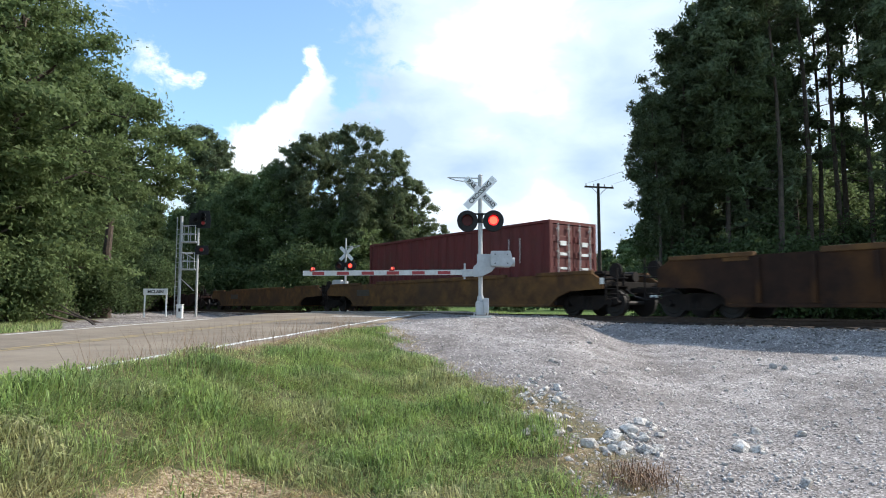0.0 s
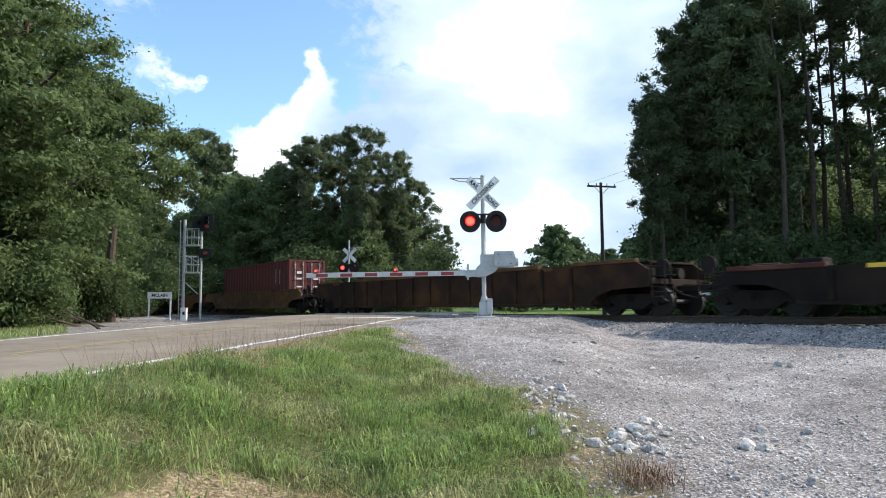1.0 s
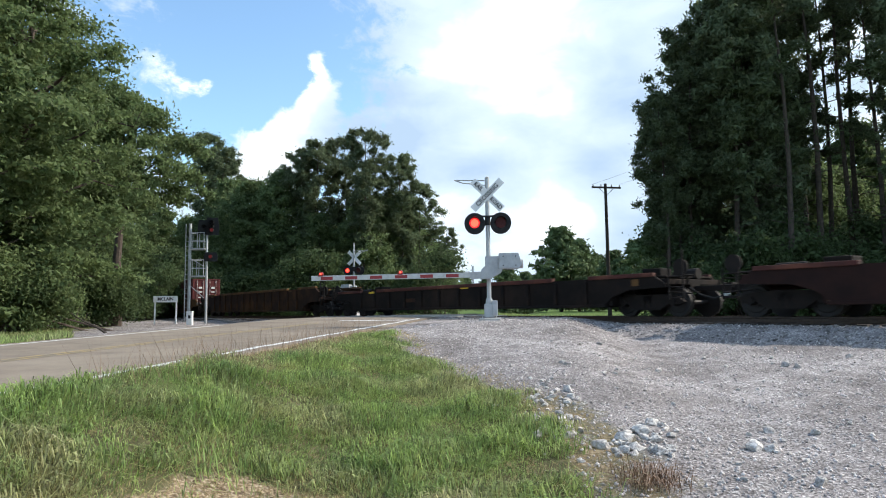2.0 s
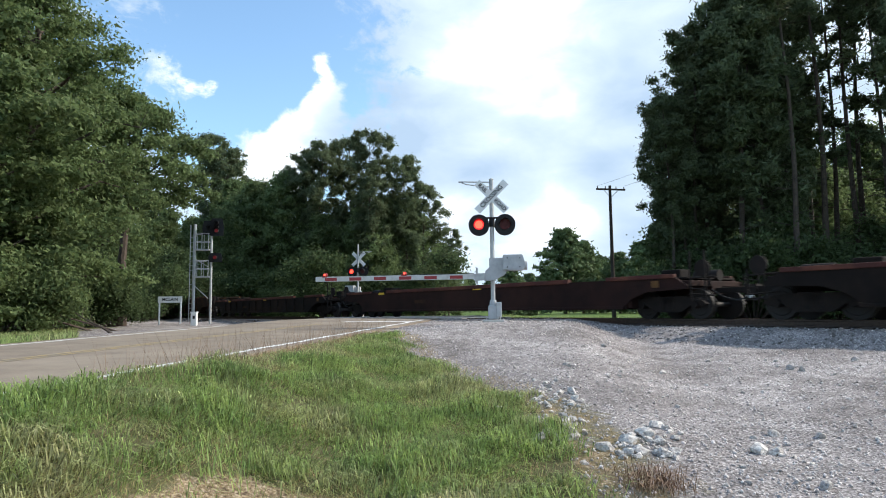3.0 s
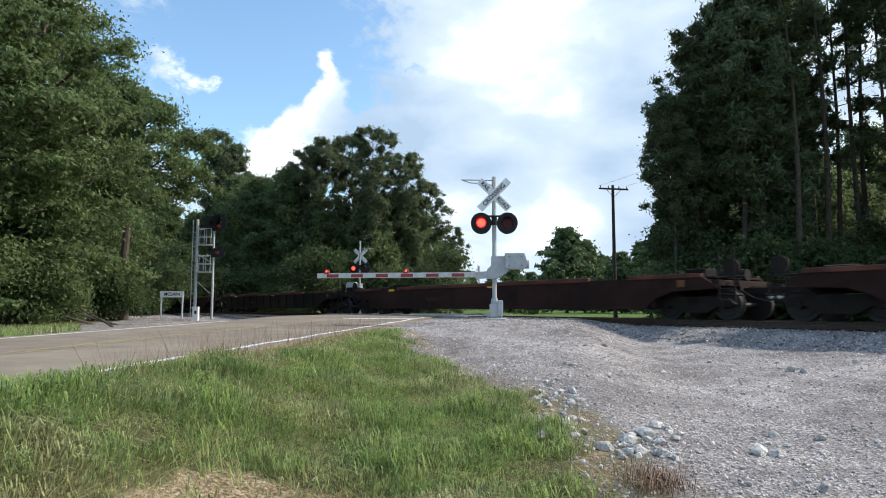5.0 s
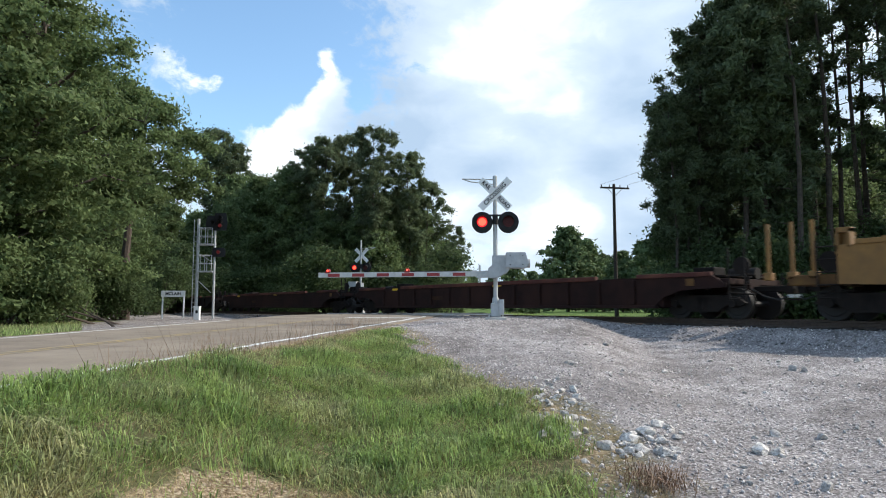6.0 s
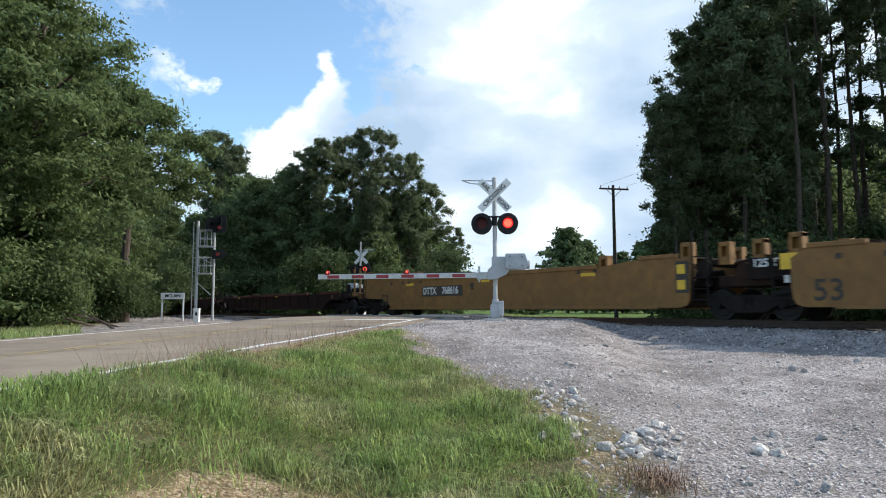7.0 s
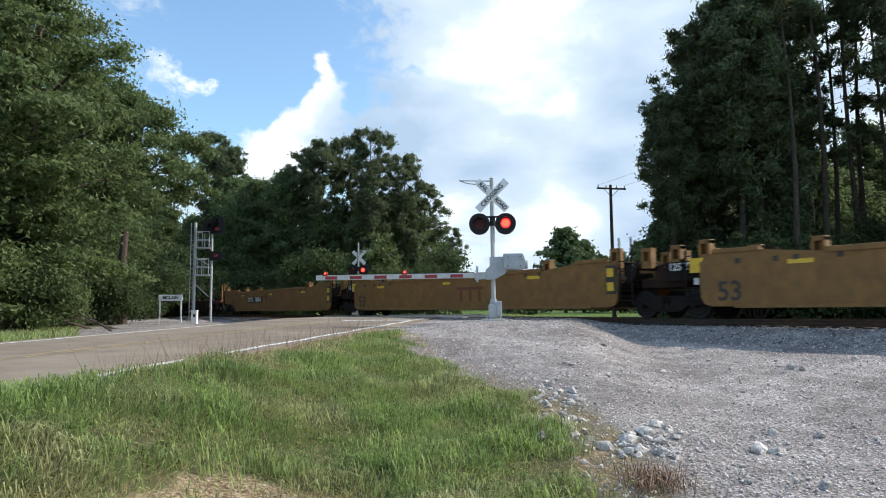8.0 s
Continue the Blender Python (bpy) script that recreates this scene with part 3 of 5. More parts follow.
def coupler_part(car, x, way):
    bm = B()
    box(bm, x - way * 0.5, 0, 0.82, 1.0, 0.16, 0.16, 0.02)
    prism(bm, [(x - way * 0.06, 0.68), (x + way * 0.12, 0.70), (x + way * 0.14, 0.95), (x - way * 0.06, 0.97)], -0.16, 0.16)
    part("coupler", bm, "truck_steel", car, "rusty steel coupler")
    bm = B()
    pts = [Vector((x - way * 0.9, 0.45, 0.85)), Vector((x - way * 0.5, 0.5, 0.62)), Vector((x - way * 0.15, 0.4, 0.52)), Vector((x + way * 0.05, 0.2, 0.62))]
    for a, b in zip(pts, pts[1:]):
        rod(bm, a, b, 0.022, n=8)
    part("brake_hose", bm, "black", car, "black rubber brake hose")
    bm = B()
    box(bm, x + way * 0.08, 0.2, 0.62, 0.16, 0.08, 0.09, 0.02)
    part("hose_coupling", bm, "letter_white", car, "pale metal hose coupling")


def well_unit(paint, top, half, front, back, ribs=0, kit="", square=False, dark_end=False, name="well_car", label="", end_top=None, low_floor=0.34, end=3.25, gap=0.35, reach=0.0, chord=None, nose=1.0):
    """One well of a container train, x the way it goes, +y the side that shows. half: half its pitch; front, back: coupler or joint."""
    car = empty(name, label, "railcar", "railcars of the train")
    end_top = end_top or top
    well = half - end                       # half length of the deep part
    half_f, half_b = half + reach * (front == "coupler"), half + reach * (back == "coupler")
    deck = half_f - (nose if front == "coupler" else gap)
    deck_b = half_b - (nose if back == "coupler" else gap)
    outline = [(-well, low_floor), (well, low_floor), (well + 0.35, 0.62), (well + 0.9, 0.80), (deck, 0.86), (deck, end_top - 0.25), (deck - 0.4, end_top), (well - 0.6, end_top),
               (well - 2.2, top), (-well + 2.2, top), (-well + 0.6, end_top), (-deck_b + 0.4, end_top), (-deck_b, end_top - 0.25), (-deck_b, 0.86), (-well - 0.9, 0.80), (-well - 0.35, 0.62)]
    if square:                              # upright ends with cut lower corners at the articulated joints
        if front != "coupler":
            outline[1:5] = [(deck - 0.32, low_floor), (deck - 0.10, low_floor + 0.07), (deck - 0.02, low_floor + 0.22), (deck, low_floor + 0.5)]
        if back != "coupler":
            outline[13:] = [(-deck_b, low_floor + 0.5), (-deck_b + 0.02, low_floor + 0.22), (-deck_b + 0.10, low_floor + 0.07)]
            outline[0] = (-deck_b + 0.32, low_floor)
    for sgn, y in ((1, 1.44), (-1, -1.44)):
        bm = B()
        prism(bm, outline, y - 0.035, y + 0.035)
        part("side_wall", bm, paint, car)
        bm = B()
        box(bm, 0, y, top + 0.03, 2 * well - 4.4, 0.16, 0.14, 0.02)
        for e in (-1, 1):
            d = (deck if e > 0 else deck_b)
            box(bm, e * (well - 0.6 + d - 0.4) / 2, y, end_top + 0.03, (d - 0.4 - well + 0.6), 0.16, 0.12, 0.02)
        part("top_chord", bm, chord or paint, car)
        bm = B()
        box(bm, 0, y + sgn * 0.03, low_floor, 2 * well + 0.2, 0.18, 0.09, 0.015)
        part("bottom_flange", bm, paint, car)
        if ribs:
            proto = None
            for i in range(ribs):
                x = -well + 0.7 + i * (2 * well - 1.4) / (ribs - 1)
                if proto is None:
                    bm = B(); box(bm, 0, 0, 0, 0.12, 0.09, top - low_floor - 0.14, 0.012)
                    ob = part("side_post", bm, paint, car); proto = ob.data
                else:
                    ob = new("side_post", proto); ob.parent = car
                ob.location = (x, y + sgn * 0.075, (top + low_floor) / 2)
    bm = B()
    for i in range(9):
        box(bm, -well + 0.3 + i * (2 * well - 0.6) / 8, 0, low_floor + 0.01, 0.3, 2.8, 0.1)
    for y in (-0.9, 0.9):
        box(bm, 0, y, low_floor + 0.03, 2 * well, 0.25, 0.06)
    part("floor_frame", bm, paint, car)
    for e, d in ((1, deck), (-1, deck_b)):
        bm = B()
        box(bm, e * (well + 0.35 + d) / 2, 0, 1.02, d - well - 0.35, 2.75, 0.16, 0.02)
        box(bm, e * (well + 0.2), 0, (1.1 + low_floor) / 2, 0.12, 2.8, 1.1 - low_floor)
        box(bm, e * (d - 0.6), 0, 0.86, 1.2, 0.5, 0.3, 0.03)
        part("end_deck", bm, "black_brown" if dark_end else paint, car)
        kind = front if e > 0 else back
        if kind == "coupler":
            h = half_f if e > 0 else half_b
            truck_part(car, e * (h - 1.95))
            coupler_part(car, e * h, e)
        elif kind == "truck":
            truck_part(car, e * half)
        # grab posts and ladder at the end
        for y in (1.38, -1.38):
            bm = B()
            tall = 0.7 if kit == "posts" and e < 0 and y > 0 else 0.12
            rod(bm, (e * (d + 0.05), y, 0.5), (e * (d + 0.05), y, end_top + tall), 0.028, n=8)
            rod(bm, (e * (d + 0.50), y, 0.5), (e * (d + 0.50), y, end_top + tall), 0.028, n=8)
            for z in np.arange(0.55, end_top + 0.05, 0.3):
                rod(bm, (e * (d + 0.05), y, z), (e * (d + 0.50), y, z), 0.016, n=6)
            part("end_ladder", bm, "truck_steel", car, "dark steel end ladder")
        # walkway and brake gear on the deck
        bm = B()
        box(bm, e * (d - 0.5), 0, end_top - 0.02, 0.7, 2.4, 0.05, 0.01)
        rod(bm, (e * (d - 1.5), 0.5, 1.12), (e * (d - 1.5), 0.5, end_top + 0.12), 0.18, n=12)
        box(bm, e * (d - 1.7), -0.5, 1.3, 0.7, 0.6, 0.45, 0.04)
        part("deck_gear", bm, "black_brown" if dark_end or kit == "posts" else paint, car)
        # air tank, pipes and lever gear crowding the open end
        for nm, y, r, p, q, k in (("air_tank", -0.35, 0.17, (d - 0.9, 1.28), (d - 0.1, 1.28), 12), ("brake_shaft", 0.62, 0.05, (d + 0.15, 0.95), (d + 0.15, end_top + 0.05), 8),
                                  ("air_pipe", 0.95, 0.03, (d - 0.2, 1.18), (d + 0.55, 1.18), 6), ("air_pipe", 1.1, 0.025, (d - 0.2, 0.72), (d + 0.6, 0.66), 6)):
            bm = B()
            rod(bm, (e * p[0], y, p[1]), (e * q[0], y, q[1]), r, n=k)
            part(nm, bm, "truck_steel", car)
        bm = B()
        rod(bm, (e * (d + 0.30), 1.15, 1.42), (e * (d + 0.30), 1.20, 1.42), 0.24, n=18)
        part("brake_wheel", bm, "truck_steel", car, "grimy brake hand wheel")
    return car, well, deck, deck_b


def tab(car, x, z, sx, sz, mat="tab_yellow", name="reflector", label=""):
    bm = B()
    box(bm, x, 1.482, z, sx, 0.012, sz, 0.003)
    return part(name, bm, mat, car, label)


def ibc_post(car, x, y, z):
    """A hollow corner guide that stands on the side."""
    bm = B()
    box(bm, x - 0.13, y, z + 0.20, 0.08, 0.26, 0.56, 0.012)
    box(bm, x + 0.13, y, z + 0.20, 0.08, 0.26, 0.56, 0.012)
    box(bm, x, y, z + 0.43, 0.34, 0.26, 0.12, 0.012)
    box(bm, x, y, z - 0.02, 0.34, 0.26, 0.22, 0.012)
    box(bm, x, y - 0.08, z + 0.2, 0.2, 0.06, 0.5)
    part("corner_guide", bm, "yellow_paint", car)


def yellow_unit(front, back):
    car, well, deck, deck_b = well_unit("yellow_paint", 1.62, 10.0, front, back, 0, "posts", True, True, end=2.55, gap=1.45, reach=1.4, nose=1.45, label="yellow articulated well car with black lettering on rails", end_top=1.78)
    y = 1.479
    for e in (1, -1):
        d = deck if e > 0 else deck_b
        for yy in (1.3, -1.3):
            ibc_post(car, e * (d - 0.12), yy, 1.68)
        ibc_post(car, e * (well - 2.0), 1.3, 1.50)
        bm = B()
        if (front if e > 0 else back) == "coupler":          # low open deck over the coupler
            box(bm, e * (d + 0.62), 0, 0.98, 1.24, 2.6, 0.26, 0.03)
            part("end_sill", bm, "worn_yellow", car, "dirty yellow low end deck")
            continue
        box(bm, e * (d + 0.5), 0, 1.58, 1.1, 2.2, 0.14, 0.02)
        part("end_platform", bm, "black_brown", car, "dark end platform")
        for yy in (1.1, -0.7):
            ibc_post(car, e * (d + 0.92), yy, 1.62)
    lettering("number", "53", 0.72, "letter_black", car, Matrix.Translation((well + (0.6 if front == "coupler" else 0.25), y, 0.72)) @ FACE, "black stencilled number", bold=0.012)
    tab(car, well - 1.6, 1.42, 0.62, 0.11)
    tab(car, -well + 2.6, 1.42, 0.62, 0.11)
    tab(car, 0.4, 1.40, 0.5, 0.1)
    for dx in (0.4, -0.6, -1.1, -2.1, -well * 2 + 3.4, -well * 2 + 2.7):
        tab(car, well - 0.4 + dx, 1.52, 0.14, 0.13, "letter_black", "stencil", "small dark stencil mark")
    # end plate with two yellow squares beside the ladder
    tab(car, -8.33, 1.20, 0.42, 0.90, "letter_black", "end_plate", "black end plate")
    for z in (1.42, 0.98):
        bm = B(); box(bm, -8.3, 1.494, z, 0.26, 0.012, 0.27, 0.003)
        part("reflector", bm, "tab_yellow", car, "square yellow reflector")
    return car, well


def board(car, x, words, number):
    bm = B(); box(bm, x, 1.481, 1.08, 2.97, 0.012, 0.44, 0.004)
    part("name_board", bm, "letter_black", car, "black lettering panel")
    lettering("reporting_mark", words, 0.42, "letter_white", car, Matrix.Translation((x + 0.88, 1.490, 1.08)) @ FACE, "white stencilled letters", stretch=0.9, bold=0.01)
    lettering("car_number", number, 0.42, "letter_white", car, Matrix.Translation((x - 0.62, 1.490, 1.08)) @ FACE, "white stencilled digits", stretch=0.9, bold=0.01)


def container():
    """A forty-foot corrugated container with doors at the rear."""
    c = empty("shipping_container", "dark red corrugated steel shipping container with locking bars", "container")
    Lh, Wh, H = 6.095, 1.219, 2.896
    for y in (1.19, -1.19):
        bm = B()
        pts, n = [], 86
        x = -Lh + 0.12
        step = (2 * Lh - 0.24) / n
        zig = [0.0, 0.0, -0.036, -0.036]
        prev = None
        for i in range(n + 1):
            yy = y + (zig[i % 4] if y > 0 else -zig[i % 4])
            a, b = bm.verts.new((x, yy, 0.16)), bm.verts.new((x, yy, H - 0.1))
            if prev:
                bm.faces.new((prev[0], a, b, prev[1]))
            prev = (a, b)
            x += step
        bmesh.ops.recalc_face_normals(bm, faces=bm.faces)
        part("side_panel", bm, "container_red", c)
        for z, h in ((0.08, 0.16), (H - 0.05, 0.1)):
            bm = B(); box(bm, 0, y, z, 2 * Lh - 0.2, 0.07, h, 0.01)
            part("side_rail", bm, "container_red", c)
    bm = B(); box(bm, 0, 0, H - 0.03, 2 * Lh - 0.1, 2.36, 0.04); part("roof", bm, "container_red", c)
    bm = B(); box(bm, 0, 0, 0.14, 2 * Lh - 0.1, 2.36, 0.05); part("floor", bm, "tie_wood", c)
    for x in (-Lh + 0.08, Lh - 0.08):
        for y in (-1.14, 1.14):
            bm = B(); box(bm, x, y, H / 2, 0.16, 0.16, H, 0.015); part("corner_post", bm, "container_red", c)
        for z in (0.09, H - 0.06):
            bm = B(); box(bm, x, 0, z, 0.14, 2.3, 0.12, 0.01); part("end_rail", bm, "container_red", c)
    bm = B(); box(bm, Lh - 0.1, 0, H / 2, 0.05, 2.2, H - 0.2); part("front_wall", bm, "container_red", c)
    for y in (-0.56, 0.56):
        bm = B(); box(bm, -Lh + 0.06, y, H / 2, 0.05, 1.08, H - 0.28, 0.01)
        for z in (0.62, 1.15, 1.7, 2.25):
            box(bm, -Lh + 0.03, y, z, 0.05, 0.98, 0.22, 0.02)
        d = part("door", bm, "container_red", c)
        for dy in (-0.27, 0.27):
            bm = B(); rod(bm, (-Lh - 0.03, y + dy, 0.12), (-Lh - 0.03, y + dy, H - 0.1), 0.022, n=8)
            for z in (0.35, 1.0, 1.8, 2.6):
                box(bm, -Lh - 0.01, y + dy, z, 0.05, 0.1, 0.06)
            b = part("locking_bar", bm, "chrome", d, "grey metal locking bar")
        bm = B(); box(bm, -Lh - 0.05, y + 0.1, 0.95, 0.03, 0.45, 0.05); part("handle", bm, "chrome", d)
        for z, h, wd in ((1.72, 0.10, 0.34), (2.1, 0.16, 0.3), (1.22, 0.08, 0.34), (0.68, 0.1, 0.34)):
            bm = B(); box(bm, -Lh - 0.004, y - 0.02, z, 0.012, wd, h); part("label_bar", bm, "letter_white", d, "white lettering bars")
    for x in (-4.6, -4.0):
        bm = B(); box(bm, x, 1.212, 1.9, 0.022, 0.012, 0.9); part("marking", bm, "letter_white", c, "thin white marking strip")
    return c


def train():
    """All cars in running order. Returns (thing, metres along the track at the start, height, pose extra)."""
    out = []
    for s in (76.5, 99.3, 122.1, 144.9, 167.7):
        car = well_unit("dark_brown", 1.22, 11.38, "coupler", "coupler", 12, "posts", label="dark rusty brown well car, empty, on rails")[0]
        tab(car, -1.5, 1.18, 0.5, 0.1)
        out.append((car, s))
    a1 = well_unit("worn_yellow", 1.36, 10.05, "coupler", "truck", 0, dark_end=True, label="worn dirty yellow articulated well car, empty")[0]
    tab(a1, 4.0, 0.95, 1.4, 0.3, "letter_black", "stencil", "dark faded lettering bar")
    out.append((a1, 54.0))
    a2 = well_unit("worn_yellow", 1.36, 10.0, "joint", "coupler", 0, dark_end=True, label="worn dirty yellow well car carrying a red container")[0]
    tab(a2, -9.0, 1.1, 0.16, 0.2, "letter_white", "plate", "small pale plate")
    tab(a2, 5.8, 0.95, 1.2, 0.3, "letter_black", "stencil", "dark faded lettering bar")
    out.append((a2, 33.9))
    box_c = container()
    out.append((box_c, 33.45))
    r = well_unit("rust_brown", 1.62, 11.95, "coupler", "coupler", 13, "posts", chord="worn_yellow", label="rust brown well car with ribbed sides, empty")[0]
    for x in (8.6, -6.8):
        tab(r, x, 1.55, 0.7, 0.12, "worn_yellow", "reflector", "faded yellow strip")
    out.append((r, 11.95))
    for i, s in enumerate((-11.4, -34.3, -57.2, -79.8, -102.4)):
        paint = ("black_brown", "dark_brown", "black_brown", "dark_brown", "dark_brown")[i]
        car = well_unit(paint, 1.20, 11.35, "coupler", "coupler", 0 if i % 2 else 12, "posts",
                        chord="chord_red",
                        label="dark brown well car, empty, on rails" if i not in (0, 2) else "black grimy well car, empty, on rails")[0]
        tab(car, 6.4, 1.16, 0.5, 0.1)
        tab(car, -1.0, 1.16, 0.5, 0.1)
        tab(car, -9.3, 1.02, 0.26, 0.2, "worn_yellow", "reflector", "dirty yellow reflector")
        tab(car, 3.0, 0.72, 0.9, 0.16, "rust_brown", "stencil", "faded lettering bar")
        out.append((car, s))
    y1, well = yellow_unit("coupler", "truck")
    board(y1, 3.35, "DTTX", "768616")
    tab(y1, 1.25, 1.22, 0.2, 0.26, "letter_black", "stencil", "small dark stencil mark")
    for x in (11.7, 11.1, 10.6):
        bm = B(); rod(bm, (x, 1.2, 1.0), (x, 1.2, 2.45), 0.055, n=8); box(bm, x, 1.2, 1.1, 0.2, 0.2, 0.2, 0.02)
        part("corner_post", bm, "yellow_paint", y1, "tall yellow end post")
    out.append((y1, -125.5))
    y2, well = yellow_unit("joint", "truck")
    for x in (-0.5, -1.1, -1.7):     # a painted mark, drawn as plain shapes
        tab(y2, x - 0.1, 0.86, 0.13, 0.46, "mark_red", "mark", "faded red painted mark")
    tab(y2, -1.2, 1.15, 1.72, 0.11, "mark_red", "mark", "faded red painted mark")
    out.append((y2, -145.4))
    y3, well = yellow_unit("joint", "coupler")
    out.append((y3, -165.35))
    for car in (y1, y2):
        bm = B(); box(bm, -10.72, 1.05, 1.34, 1.16, 0.4, 0.56, 0.03)
        part("joint_cover", bm, "black_brown", car, "dark cover over the articulated joint")
        bm = B()
        box(bm, -9.95, 0, 1.05, 1.5, 2.2, 0.3, 0.04)
        rod(bm, (-9.95, 0.75, 1.30), (-9.95, 1.15, 1.30), 0.22, n=16)
        rod(bm, (-9.5, 1.0, 1.5), (-10.2, 1.0, 1.62), 0.04, n=8)
        part("joint_casting", bm, "rust_brown", car, "rusty cast articulated joint")
        bm = B(); box(bm, -11.18, 1.262, 1.06, 0.22, 0.012, 0.22, 0.004)
        part("placard", bm, "letter_white", car, "small white placard")
        lettering("capacity", "125 T", 0.29, "letter_white", car, Matrix.Translation((-10.6, 1.254, 1.47)) @ FACE, "white stencilled letters", bold=0.008)
        bm = B(); box(bm, -11.3, 1.455, 1.47, 0.42, 0.03, 0.40, 0.004)
        part("reflector", bm, "tab_yellow", car, "square yellow reflector")
    return out, box_c


TRAIN, RED_BOX = train()


# ---------- crossing signals ----------
def lamp_part(mast, x, y, z, lit, r=0.305):
    """A flashing light: round black background, hood and red lens, looking along -y."""
    bm = B()
    rod(bm, (x, y, z), (x, y - 0.02, z), r, n=36)
    rod(bm, (x, y + 0.16, z), (x, y, z), 0.13, 0.2, n=20)
    back = part("lamp_background", bm, "black", mast, "round black lamp background")
    bm = B()
    n = 20
    pts = []
    for i in range(n + 1):
        a = math.pi * (-0.12 + 1.24 * i / n)
        dp = 0.10 + 0.20 * max(0.0, math.sin(a))
        ring = []
        for rr in (0.165, 0.175):
            for d in (0.02, dp):
                ring.append(bm.verts.new((x + rr * math.cos(a), y - d, z + rr * math.sin(a))))
        pts.append(ring)
    for p, q in zip(pts, pts[1:]):
        for i, j in ((0, 1), (1, 3), (3, 2), (2, 0)):
            bm.faces.new((p[i], p[j], q[j], q[i]))
    bmesh.ops.recalc_face_normals(bm, faces=bm.faces)
    part("lamp_hood", bm, "black", back, "black lamp hood")
    # the lens turns on its upright axis: one face glows, the other is dark glass
    bm = B()
    rod(bm, (0, -0.012, 0), (0, 0.012, 0), 0.155, n=28)
    rod(bm, (0, -0.020, 0), (0, -0.012, 0), 0.122, n=8)
    for f in bm.faces:
        c = f.calc_center_median()
        f.material_index = 0 if c.y > -0.011 else (2 if c.y < -0.0125 else 1)
    lens = part("lamp_lens", bm, "red_lens", back, "red glass lens of a flashing light")
    lens.data.materials.append(M["red_glow"]); lens.data.materials.append(M["red_core"])
    lens.location = (x, y - 0.04, z)
    return back, lens


def crossbuck(mast, z, length=1.22, wide=0.225, y=-0.1, letters=True):
    for turn, words in ((45, (("CROSSING", 0.0),)), (-45, (("RAIL", -0.36), ("ROAD", 0.36)))):
        bm = B()
        box(bm, 0, 0, 0, length, 0.008, wide, 0.003)
        rot = Matrix.Translation((0, y - (0.012 if turn > 0 else 0.0), z)) @ Matrix.Rotation(radians(-turn), 4, 'Y')
        bmesh.ops.transform(bm, matrix=rot, verts=list(bm.verts))
        bl = part("crossbuck_blade", bm, "sign_white", mast, "white crossing blade with black words")
        if letters:
            up = Matrix(((1, 0, 0, 0), (0, 0, -1, 0), (0, 1, 0, 0), (0, 0, 0, 1)))
            for word, x in words:
                lettering("blade_word", word, 0.185 if turn > 0 else 0.165, "black", bl,
                          rot @ Matrix.Translation((x, -0.006, 0)) @ up, "black letters", stretch=0.98 if turn > 0 else 0.95, bold=0.004)


